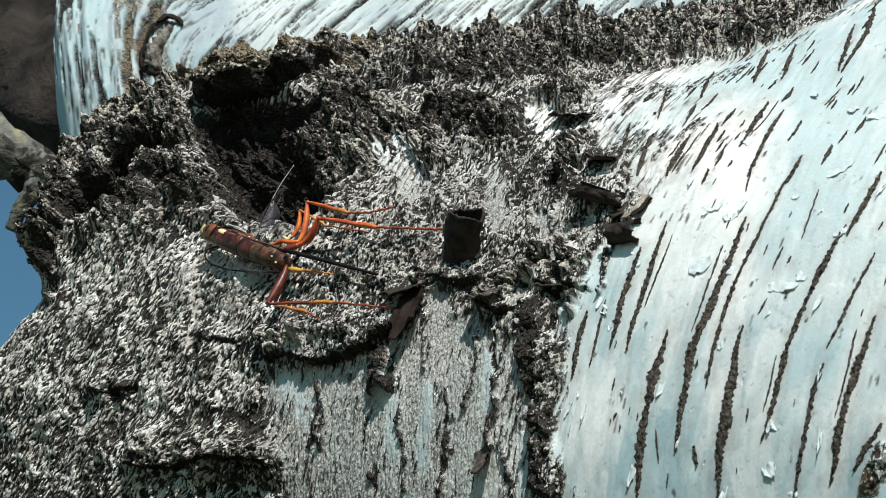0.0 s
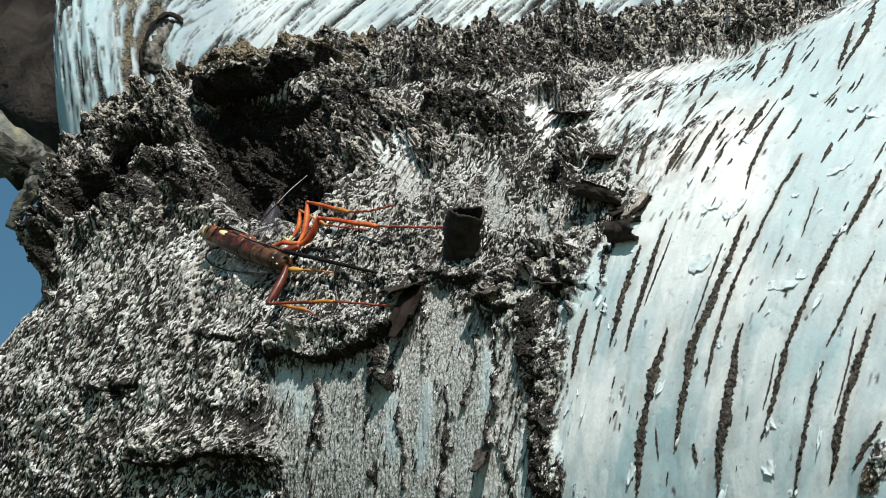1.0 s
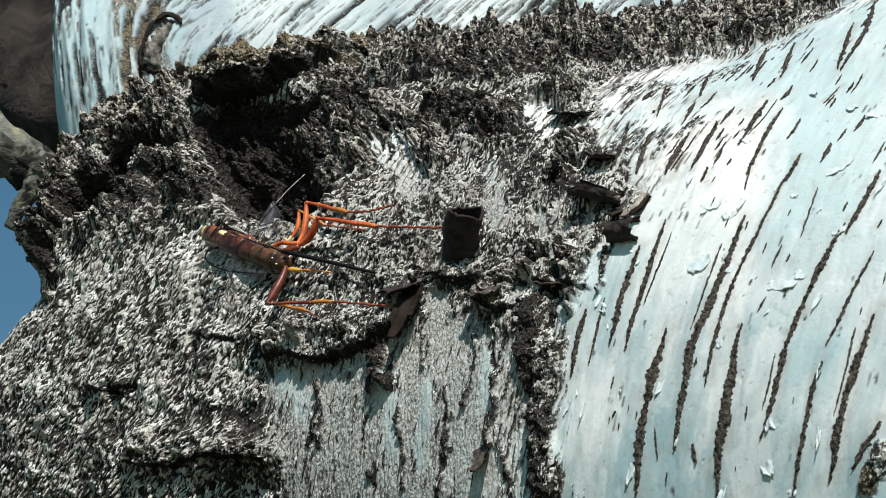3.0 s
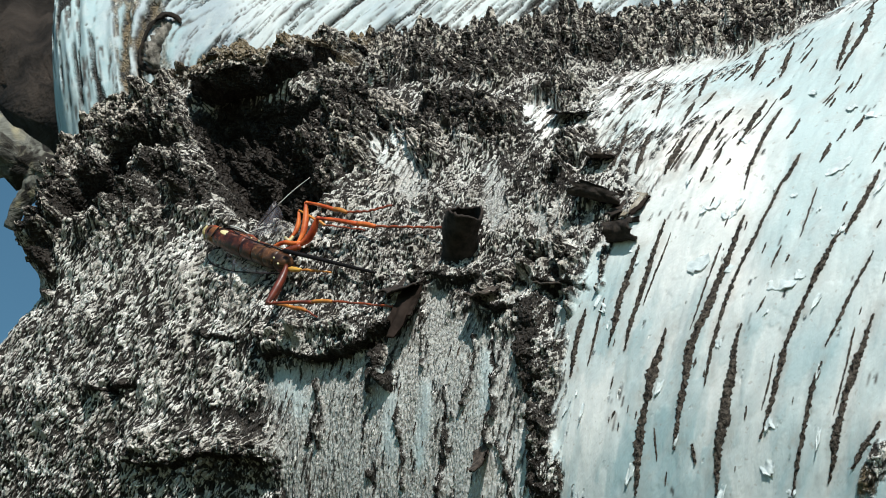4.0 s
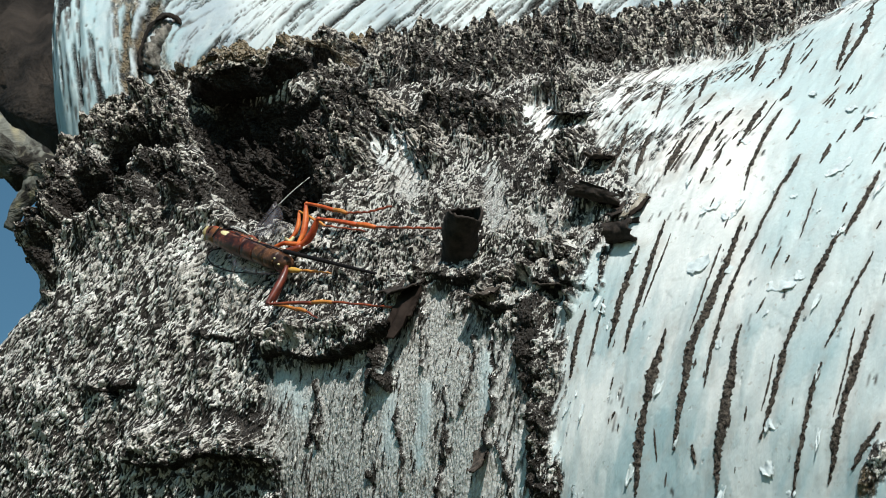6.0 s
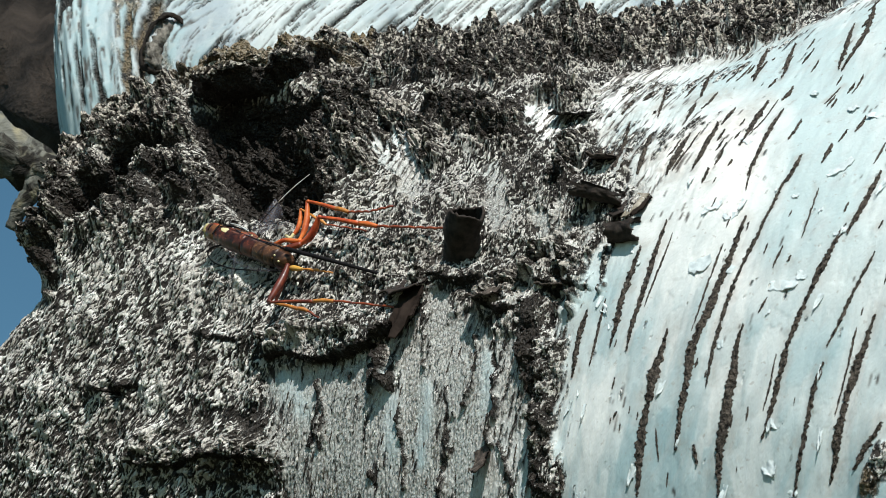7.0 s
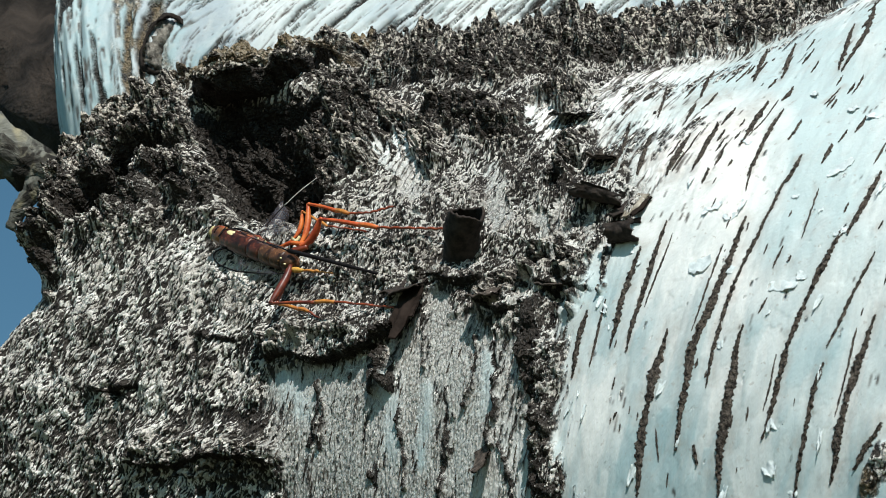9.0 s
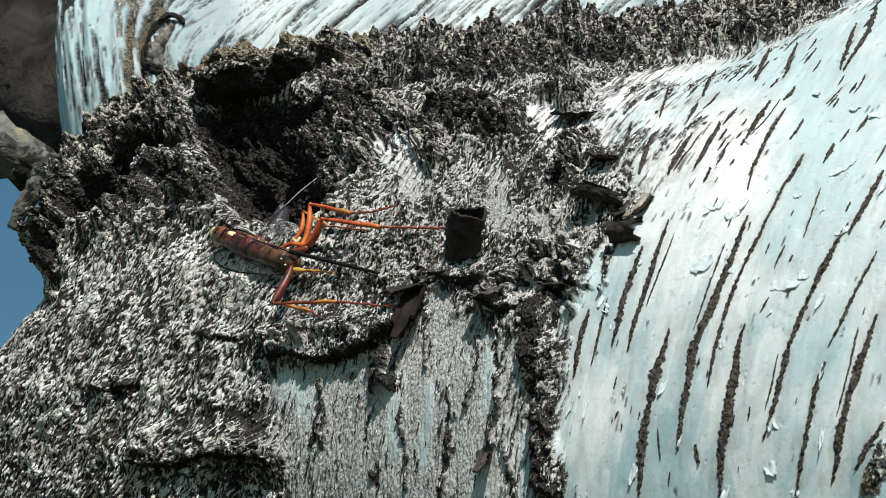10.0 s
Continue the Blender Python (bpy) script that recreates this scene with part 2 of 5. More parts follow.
mark("rough", -43.5, 80.2, -15.6, 80.9, 11.6, 1)
mark("rough", -15.6, 80.9, 1.9, 94.0, 11.6, 1)
mark("rough", -39.7, 56.0, -34.4, 69.1, 9.5, 0.9)
mark("rough", -34.4, 69.1, -20.0, 62.8, 9.5, 0.9)
mark("rough", -12.6, 72.4, -1.9, 70.3, 7.4, 0.8)
mark("rough", -7.0, 82.4, 18.8, 75.6, 9.5, 1)
mark("rough", 2.5, 108.4, 29.1, 82.2, 9.5, 1)
mark("rough", 12.4, 115.4, 39.4, 111.7, 11.6, 1)
mark("rough", 39.4, 111.7, 57.8, 112.9, 11.6, 1)
mark("rough", 51.3, 87.0, 64.6, 82.9, 6.3, 0.8)
mark("rough", 40.5, 137.1, 61.4, 137.1, 7.4, 1)
mark("rough", 61.4, 137.1, 87.7, 137.1, 7.4, 1)
mark("rough", 87.7, 137.1, 98.7, 137.4, 7.4, 1)
mark("rough", 6.3, 11.9, 38.6, 14.4, 6.3, 0.45)
mark("rough", 43.7, 48.7, 64.8, 49.2, 6.3, 0.35)
mark("rough", -28.3, 57.5, -9.9, 59.5, 7.4, 0.5)
mark("rough", 24.0, 63.5, 40.3, 65.0, 5.3, 0.45)
mark("rough", 40.1, 55.7, 62.2, 55.0, 4.2, 0.3)
mark("rough", 13.9, 86.5, 28.9, 70.8, 6.5, 1.1)
mark("rough", -2.9, 62.3, 10.3, 61.3, 5.3, 0.5)
mark("rough", 82.3, 71.9, 81.9, 79.2, 4.2, 0.9)
mark("rough", 12.5, 126.5, 40.5, 117.7, 7.9, 1.5)
mark("rough", 40.5, 117.7, 60.7, 118.7, 7.9, 1.5)
mark("rough", 52.1, 131.1, 70.5, 134.1, 6.3, 1.5)
mark("rough", 70.5, 134.1, 96.2, 137.1, 6.3, 1.5)
mark("rough", 42.8, 93.3, 62.9, 85.5, 7.9, 1.3)
mark("rough", 62.9, 85.5, 70.7, 93.8, 7.9, 1.3)
mark("rough", 52.5, 76.6, 41.3, 85.5, 5.3, 1)
mark("rough", 89.2, 43.6, 94.7, 30.0, 4.4, 0.4)
mark("rough", 94.7, 30.0, 99.4, 13.9, 4.4, 0.4)
mark("rough", 96.4, 37.8, 100.6, 14.2, 1.7, 0.45)
mark("rough", 90.9, 56.7, 96.4, 45.9, 3.8, 0.9)
mark("rough", 80.2, 45.4, 87.3, 54.2, 4.2, 0.9)
mark("rough", 60.3, 38.3, 62.7, 29.0, 1.7, 1)
mark("rough", 94.1, 35.8, 96.4, 22.7, 3.8, 0.5)
mark("rough", 78.3, 49.7, 90.5, 52.2, 4.2, 0.4)
mark("rough", 71.1, 111.2, 77.6, 122.7, 4.2, 0.7)
mark("boss", -40.0, 80.0, -40.0, 80.0, 46.0, 11)
mark("boss", -18.0, 100.0, -18.0, 100.0, 28.0, 5)
mark("pale", 30.6, 81.7, 45.1, 72.4, 1.6, 1.3)
mark("pale", 32.9, 82.7, 48.9, 69.8, 1.6, 1.3)
mark("pale", 36.1, 83.7, 51.7, 68.1, 1.6, 1.3)
mark("pale", 37.5, 86.0, 53.0, 68.8, 1.6, 1.3)
mark("pale", 44.3, 81.4, 55.5, 67.8, 0.9, 1.2)
mark("pale", 48.9, 70.6, 56.3, 62.3, 0.9, 1.0)
mark("pale", 66.5, 92.0, 72.8, 85.2, 6.1, 1.05)
mark("pale", 65.6, 74.9, 74.7, 61.8, 4.4, 0.9)
mark("pale_and_lit", 19.0, 39.9, 21.1, 47.9, 2.7, 1)
mark("pale_and_lit", 6.3, 22.0, 11.8, 37.1, 2.5, 1)
mark("pale_and_lit", -19.8, 47.9, -23.0, 35.8, 2.7, 0.9)
mark("pale_and_lit", 2.1, 42.6, 3.0, 54.0, 1.9, 0.8)
mark("pale_and_lit", -2.1, 30.8, 0.2, 40.1, 1.5, 0.7)
mark("pale", 81.6, 63.8, 86.3, 57.7, 2.3, 0.8)
mark("pale", 64.8, 34.3, 68.8, 29.5, 2.5, 1)
mark("pale", 38.0, 27.8, 46.2, 28.3, 7.9, 0.95)
mark("pale", 46.2, 28.3, 58.7, 31.0, 7.9, 0.95)
mark("pale", 42.8, 20.7, 49.8, 12.4, 10.0, 0.72)
mark("pale", 49.8, 12.4, 56.7, 11.1, 10.0, 0.72)
mark("pale", 54.8, 21.7, 60.5, 12.4, 9.5, 0.85)
mark("pale", 64.1, 26.2, 70.7, 12.4, 8.9, 0.98)
mark("pale", 68.6, 32.5, 75.7, 12.6, 8.9, 0.95)
mark("pale", 74.0, 38.8, 84.0, 13.4, 8.4, 0.98)
mark("pale", 82.5, 35.3, 84.4, 23.7, 6.8, 0.9)
mark("pale", 84.4, 23.7, 86.9, 13.7, 6.8, 0.9)
mark("pale", 93.9, 26.2, 94.5, 20.7, 2.7, 0.95)
mark("pale", 89.0, 22.2, 89.0, 22.2, 2.7, 0.9)
mark("pale", 67.9, 44.9, 74.2, 34.8, 5.3, 0.9)
mark("pale", 77.2, 95.5, 82.3, 91.3, 3.6, 0.6)
mark("pale", 86.7, 49.9, 86.1, 45.6, 2.1, 0.7)
mark("pale_and_lit", 19.6, 47.9, 20.0, 40.9, 1.7, 0.8)
mark("pale_and_lit", 10.3, 40.6, 10.6, 48.9, 2.1, 0.85)
mark("pale_and_lit", 14.1, 43.6, 13.3, 50.2, 1.5, 0.8)
mark("pale_and_lit", 4.6, 55.2, 5.5, 45.1, 1.5, 0.5)
mark("pale", 86.3, 38.3, 88.0, 34.6, 1.3, 0.8)
mark("pale", 46.4, 69.1, 57.6, 70.6, 3.2, 0.55)
mark("pale", 66.7, 137.4, 74.7, 137.4, 2.1, 0.6)
mark("pale_and_lit", -27.8, 32.0, -40.1, 39.9, 2.1, 0.5)
mark("crust", 46.6, 29.3, 48.1, 18.2, 1.2, 0.9)
mark("crust", 48.7, 27.3, 50.2, 18.4, 0.9, 0.9)
mark("crust", 60.3, 38.3, 62.7, 29.0, 1.5, 1)
mark("crust", 76.2, 30.0, 77.6, 22.2, 1.2, 1)
mark("crust", 77.6, 22.2, 78.0, 12.9, 1.2, 1)
mark("crust", 66.0, 42.6, 69.8, 33.6, 0.9, 0.8)
mark("crust", 83.8, 39.4, 87.3, 25.7, 1.3, 0.9)
mark("crust", 88.0, 43.6, 94.1, 30.0, 2.7, 0.95)
mark("crust", 94.7, 30.0, 99.1, 13.9, 2.7, 0.95)
mark("crust", 96.0, 38.8, 100.6, 13.9, 1.1, 1)
mark("crust", 78.9, 39.1, 81.6, 27.3, 0.6, 0.8)
mark("crust", 67.3, 24.5, 70.2, 13.1, 0.9, 0.85)
mark("crust", 89.4, 22.2, 92.8, 13.1, 1.5, 0.7)
mark("crust", 45.1, 23.0, 48.9, 9.1, 1.1, 0.5)
mark("crust", 79.1, 25.7, 79.7, 25.2, 0.8, 0.9)
mark("crust", 53.4, 31.0, 53.8, 30.0, 0.6, 0.9)
mark("crust", 62.7, 14.4, 63.9, 11.6, 1.1, 0.8)
mark("crust", 58.0, 24.7, 60.8, 18.2, 0.8, 0.5)
mark("crust", 97.7, 43.9, 96.2, 52.5, 1.5, 0.9)
mark("crust", 101.3, 48.2, 99.6, 56.7, 1.3, 0.8)
mark("crust", 95.1, 70.3, 103.8, 66.3, 1.5, 0.6)
mark("crust", 155.5, 20.7, 157.8, 25.7, 3.2, 0.9)
mark("crust", 97.0, 68.8, 94.1, 78.9, 1.1, 0.7)
mark("crust", 78.1, 100.1, 92.4, 98.8, 6.3, 0.47)
mark("crust", 92.4, 98.8, 100.2, 105.6, 6.3, 0.47)
mark("crust", 93.4, 80.4, 102.5, 85.0, 8.4, 0.44)
mark("crust", 100.6, 111.2, 108.2, 116.4, 4.2, 0.4)
mark("crust", 81.0, 89.2, 81.0, 89.2, 4.2, 0.4)
mark("crust", 72.8, 108.4, 95.1, 114.7, 3.8, 0.62)
mark("crust", 95.1, 114.7, 107.6, 123.5, 3.8, 0.62)
mark("moss", -30.2, 106.6, -18.3, 110.7, 11.6, 1.6)
mark("moss", -18.3, 110.7, -17.9, 134.8, 11.6, 1.6)
mark("moss", 155.5, 20.7, 155.5, 20.7, 2.7, 0.8)
mark("pit", 8.0, 69.0, 18.0, 64.5, 6.5, 9)
mark("pit", 20.0, 68.0, 29.0, 66.0, 4.2, 6)
mark("pit", 3.0, 95.5, 7.0, 93.0, 7.0, 15)
mark("pale_and_lit", 22.0, 42.0, 26.0, 56.0, 5.0, 0.9)
mark("pale_and_lit", -23.4, 37.5, -21.6, 39.3, 1.1, 1.7)
mark("pale_and_lit", -30.1, 30.7, -27.6, 33.0, 1.1, 1.7)
mark("pale_and_lit", -17.7, 34.3, -14.8, 36.1, 1.1, 1.7)
mark("pale_and_lit", -8.2, 39.2, -7.3, 41.8, 1.1, 1.7)
mark("pale_and_lit", 3.0, 39.8, 3.7, 42.8, 1.1, 1.7)
mark("pale_and_lit", -24.7, 23.6, -24.5, 26.4, 1.1, 1.7)
mark("pale_and_lit", -9.5, 28.4, -8.8, 30.7, 1.1, 1.7)
mark("pale_and_lit", 7.6, 31.2, 8.8, 33.6, 1.1, 1.7)
mark("pale_and_lit", -27.4, 15.8, -24.7, 18.2, 1.1, 1.7)
mark("pale_and_lit", -12.2, 16.9, -11.6, 19.4, 1.1, 1.7)
mark("pale_and_lit", 5.1, 24.3, 5.8, 26.6, 1.1, 1.7)
mark("pale_and_lit", 8.4, 45.1, 7.9, 48.5, 1.1, 1.7)
mark("lump", -44.0, 58.0, -40.0, 55.5, 3.4, 3.5)
mark("lump", -39.0, 50.5, -37.0, 49.0, 3.0, 3.0)
mark("lump", -36.0, 44.5, -34.0, 43.0, 2.4, 2.2)
mark("dark_and_shade", -44.0, 58.0, -37.0, 49.0, 4.0, 0.6)
mark("pale_and_lit", 22.5, 41.5, 18.0, 51.0, 3.0, 1.3)
# bright rim of the lifted plate, its highlight painted pale
mark("pale_and_lit", 36.0, 36.0, 46.0, 35.5, 2.5, 1.2)
mark("pale_and_lit", 30.0, 24.0, 34.0, 32.0, 4.0, 0.7)
mark("pale_and_lit", 8.0, 50.0, 16.0, 54.0, 5.0, 0.6)
mark("dark_and_shade", 89.2, 43.6, 94.7, 30.0, 4.0, 0.8)
mark("dark_and_shade", 94.7, 30.0, 99.6, 13.9, 4.0, 0.8)
mark("dark_and_shade", 12.0, 92.0, 30.0, 92.0, 9.0, 0.45)
mark("dark_and_shade", 30.0, 92.0, 62.0, 90.0, 11.0, 0.45)
mark("dark_and_shade", 26.0, 110.0, 70.0, 112.0, 12.0, 0.35)
mark("dark_and_shade", 58.0, 122.0, 92.0, 124.0, 10.0, 0.2)
mark("dark_and_shade", -36.0, 66.0, -2.0, 66.0, 8.0, 0.55)
mark("dark_and_shade", 70.0, 74.0, 84.0, 70.0, 7.0, 0.4)
mark("pit", 3.0, 101.5, 14.0, 107.0, 4.8, 7)
# the pit's darkness carried on in colour
mark("dark_and_shade", 20.0, 70.0, 32.0, 68.0, 5.0, 0.6)
# skylit shade near the crust's edge, put into the paper colour
mark("blue_and_shade", 102.0, 30.0, 104.5, 8.0, 9.0, 1.2)
mark("blue_and_shade", 103.0, 47.0, 106.0, 28.0, 13.0, 0.9)
# a narrow dark line below the drill's point
mark("dark_and_shade", 50.3, 50.0, 52.8, 44.0, 0.7, 1.0)
# pale blue patches of the stripped bark
mark("blue_and_shade", 38.0, 29.5, 44.0, 24.0, 4.5, 0.65)
mark("blue_and_shade", 63.5, 31.0, 66.5, 18.0, 3.5, 0.65)
mark("blue_and_shade", 72.0, 30.0, 73.0, 18.0, 3.0, 0.7)
mark("blue_and_shade", 83.5, 36.0, 85.5, 27.0, 3.0, 0.65)
mark("blue_and_shade", 90.5, 24.0, 91.5, 19.0, 2.4, 0.65)
mark("pale", 93.5, 64.0, 95.0, 58.0, 2.2, 0.9)
mark("pale", 86.0, 66.0, 88.0, 58.0, 2.0, 0.8)
mark("pale", 90.0, 60.0, 91.0, 54.0, 1.6, 0.8)
mark("dark_and_shade", 13.0, 81.0, 24.0, 73.0, 7.0, 0.55)
# shadow under the crest, put into the bark's colour
mark("dark_and_shade", 10.0, 104.0, 28.0, 107.0, 7.0, 0.7)
mark("dark_and_shade", 28.0, 107.0, 46.0, 104.0, 7.0, 0.5)
mark("crust", 47.0, 27.5, 47.2, 18.5, 1.1, 0.95)
mark("crust", 58.5, 34.0, 60.0, 28.5, 1.6, 0.95)
mark("crust", 63.5, 34.0, 63.8, 28.5, 1.2, 0.9)
mark("crust", 66.5, 25.0, 68.9, 18.8, 1.0, 0.95)
mark("crust", 78.0, 22.0, 78.6, 10.0, 1.3, 1)
mark("crust", 79.3, 39.2, 80.6, 31.2, 1.0, 0.9)
mark("crust", 86.3, 25.8, 87.5, 21.5, 1.8, 0.9)
mark("boss", 140.0, 142.0, 140.0, 142.0, 58.0, 13)
mark("rough", 62.0, 112.0, 78.0, 118.0, 9.0, 1.2)
mark("rough", 78.0, 118.0, 99.0, 119.0, 8.0, 1.2)
mark("moss", 120.9, 41.1, 120.9, 41.1, 0.8, 0.8)
mark("stain", 87.3, 83.7, 103.4, 74.1, 7.4, 0.85)
mark("stain", 88.6, 90.7, 103.4, 95.8, 6.3, 0.75)
mark("stain", 100.4, 66.3, 101.2, 74.4, 2.5, 0.5)
mark("stain", 73.2, 105.6, 96.8, 111.7, 5.3, 0.8)
mark("stain", 96.8, 111.7, 108.9, 123.2, 5.3, 0.8)
mark("stain", 94.9, 77.4, 107.6, 81.4, 7.4, 0.65)
mark("stain", 107.6, 81.4, 112.4, 89.5, 7.4, 0.65)
mark("stain", 74.5, 95.8, 89.4, 74.4, 3.2, 0.4)
# bluish shade of the trunk's lower side, painted on the white bark
mark("blue_and_shade", 103.4, 10.0, 128.0, 20.0, 27.0, 1.25)
mark("blue_and_shade", 128.0, 20.0, 151.9, 18.7, 25.0, 1.1)
mark("blue_and_shade", 104.5, 35.6, 124.5, 39.4, 20.0, 1.0)
mark("blue_and_shade", 124.5, 39.4, 152.7, 38.8, 17.8, 0.8)
mark("blue_and_shade", 120.2, 54.2, 148.3, 56.7, 15.6, 0.3)
mark("stain", 117.1, 15.4, 116.2, 24.2, 3.8, 0.6)
mark("stain", 116.2, 24.2, 116.2, 32.3, 3.8, 0.6)
mark("stain", 116.2, 32.3, 116.6, 42.4, 3.8, 0.6)
mark("stain", 123.0, 23.0, 122.6, 28.3, 3.0, 0.6)
mark("stain", 122.6, 28.3, 122.4, 33.6, 3.0, 0.6)
mark("stain", 122.4, 33.6, 122.1, 39.1, 3.0, 0.6)
mark("stain", 122.1, 39.1, 122.8, 44.9, 3.0, 0.6)
mark("stain", 122.8, 44.9, 123.6, 51.9, 3.0, 0.6)
mark("stain", 123.6, 51.9, 123.4, 63.5, 3.0, 0.6)
mark("stain", 126.2, 33.1, 125.7, 41.1, 1.6, 0.6)
mark("stain", 125.7, 41.1, 126.1, 50.9, 1.6, 0.6)
mark("stain", 126.1, 50.9, 127.0, 59.5, 1.6, 0.6)
mark("stain", 127.0, 59.5, 127.8, 73.4, 1.6, 0.6)
mark("stain", 131.2, 16.7, 130.8, 25.2, 3.8, 0.6)
mark("stain", 130.8, 25.2, 130.4, 34.1, 3.8, 0.6)
mark("stain", 130.4, 34.1, 129.9, 43.6, 3.8, 0.6)
mark("stain", 137.7, 25.7, 138.6, 32.8, 2.2, 0.6)
mark("stain", 138.6, 32.8, 138.6, 40.9, 2.2, 0.6)
mark("stain", 138.6, 40.9, 139.7, 48.4, 2.2, 0.6)
mark("stain", 139.7, 48.4, 141.1, 56.5, 2.2, 0.6)
mark("stain", 141.1, 56.5, 142.0, 61.8, 2.2, 0.6)
mark("stain", 144.1, 17.9, 144.5, 24.7, 1.7, 0.6)
mark("stain", 144.5, 24.7, 144.7, 33.3, 1.7, 0.6)
mark("stain", 144.7, 33.3, 145.3, 38.1, 1.7, 0.6)
mark("stain", 145.3, 40.4, 146.6, 47.7, 1.3, 0.6)
mark("stain", 146.6, 47.7, 148.5, 56.7, 1.3, 0.6)
mark("stain", 149.8, 20.2, 149.8, 26.0, 2.8, 0.6)
mark("stain", 149.8, 26.0, 150.2, 33.6, 2.8, 0.6)
mark("stain", 150.2, 33.6, 151.2, 41.4, 2.8, 0.6)
mark("stain", 151.2, 41.4, 151.7, 46.2, 2.8, 0.6)
mark("stain", 106.7, 38.8, 106.1, 47.4, 2.4, 0.6)
mark("stain", 106.1, 47.4, 106.3, 57.0, 2.4, 0.6)
mark("stain", 109.7, 38.1, 109.7, 46.4, 1.9, 0.6)
mark("stain", 109.7, 46.4, 109.3, 56.0, 1.9, 0.6)
mark("stain", 109.3, 56.0, 108.8, 62.5, 1.9, 0.6)
mark("stain", 100.8, 33.1, 100.2, 40.1, 2.5, 0.6)
mark("stain", 100.2, 40.1, 100.0, 45.1, 2.5, 0.6)
mark("stain", 103.6, 35.3, 103.4, 40.1, 0.9, 0.6)
mark("stain", 103.4, 40.1, 102.9, 47.2, 0.9, 0.6)
mark("stain", 125.9, 24.2, 126.8, 21.2, 2.1, 0.6)
mark("stain", 115.4, 79.2, 114.8, 86.0, 2.4, 0.6)
mark("stain", 114.8, 86.0, 114.5, 92.5, 2.4, 0.6)
mark("stain", 120.0, 72.1, 119.4, 79.7, 1.6, 0.6)
mark("stain", 119.4, 79.7, 118.6, 89.7, 1.6, 0.6)
mark("stain", 128.0, 70.6, 128.1, 76.9, 1.6, 0.6)
mark("stain", 109.1, 73.6, 108.4, 79.9, 2.4, 0.6)
mark("stain", 108.4, 79.9, 107.8, 86.0, 2.4, 0.6)
mark("stain", 104.4, 72.1, 104.0, 78.7, 2.7, 0.6)
mark("stain", 104.0, 78.7, 103.6, 83.2, 2.7, 0.6)
mark("stain", 98.5, 72.4, 96.2, 80.4, 2.1, 0.6)
mark("stain", 96.2, 80.4, 95.6, 84.2, 2.1, 0.6)
mark("stain", 92.6, 73.6, 91.5, 80.4, 1.7, 0.6)
mark("stain", 91.5, 80.4, 89.4, 86.7, 1.7, 0.6)
mark("stain", 107.4, 100.1, 104.8, 107.9, 2.1, 0.6)
mark("stain", 104.8, 107.9, 102.9, 113.4, 2.1, 0.6)
mark("stain", 113.3, 99.6, 110.8, 107.1, 1.7, 0.6)
mark("stain", 110.8, 107.1, 109.1, 112.9, 1.7, 0.6)
mark("stain", 99.2, 95.0, 97.2, 100.8, 1.6, 0.6)
mark("stain", 97.2, 100.8, 95.1, 107.1, 1.6, 0.6)
mark("stain", 100.6, 87.0, 99.8, 92.5, 1.3, 0.6)
mark("stain", 93.9, 88.7, 89.7, 99.6, 1.3, 0.6)
mark("stain", 124.2, 100.3, 120.5, 114.2, 1.9, 0.6)
mark("stain", 85.9, 89.5, 85.6, 94.5, 2.1, 0.6)
mark("stain", 142.8, 59.8, 143.6, 68.1, 1.9, 0.6)
mark("stain", 143.6, 68.1, 143.7, 73.1, 1.9, 0.6)
mark("stain", 132.3, 53.2, 132.5, 57.5, 0.9, 0.6)
mark("stain", 135.2, 59.0, 134.2, 69.3, 0.8, 0.6)
mark("stain", 134.4, 54.5, 134.6, 55.7, 1.3, 0.6)
mark("stain", 147.7, 61.0, 147.9, 62.5, 1.3, 0.6)
mark("stain", 139.9, 50.4, 140.1, 52.2, 1.1, 0.6)
mark("stain", 115.6, 74.1, 115.8, 75.6, 1.3, 0.6)
mark("stain", 125.9, 90.7, 126.8, 95.3, 0.8, 0.6)
mark("stain", 112.6, 70.1, 112.2, 73.4, 1.9, 0.6)
mark("stain", 108.9, 31.8, 108.9, 33.8, 1.1, 0.6)
mark("stain", 110.5, 27.0, 110.7, 28.3, 1.4, 0.6)
mark("stain", 120.0, 73.9, 121.1, 68.8, 0.8, 0.6)
mark("stain", 153.4, 22.5, 154.4, 25.5, 3.2, 0.6)
mark("stain", 154.4, 25.5, 156.3, 29.8, 3.2, 0.6)
mark("stain", 102.1, 18.7, 103.2, 15.2, 1.6, 0.6)
mark("stain", 118.5, 26.2, 120.0, 21.0, 0.6, 0.6)
mark("stain", 132.3, 45.4, 132.9, 48.2, 0.6, 0.6)


def field(kind, u, v, hard=0.0):
    """The strongest of the marks of a kind at each place."""
    total = np.zeros_like(u)
    for u0, v0, u1, v1, w, amount in MARKS.get(kind, ()):
        near = (u > min(u0, u1) - w) & (u < max(u0, u1) + w) & (v > min(v0, v1) - w) & (v < max(v0, v1) + w)
        if not near.any():
            continue
        a, b = u[near], v[near]
        du, dv = u1 - u0, v1 - v0
        k = np.clip(((a - u0) * du + (b - v0) * dv) / (du * du + dv * dv + 1e-9), 0, 1)
        d = np.hypot(a - u0 - k * du, b - v0 - k * dv) / w
        total[near] = np.maximum(total[near], amount * smooth(1.0, hard, d))
    return total


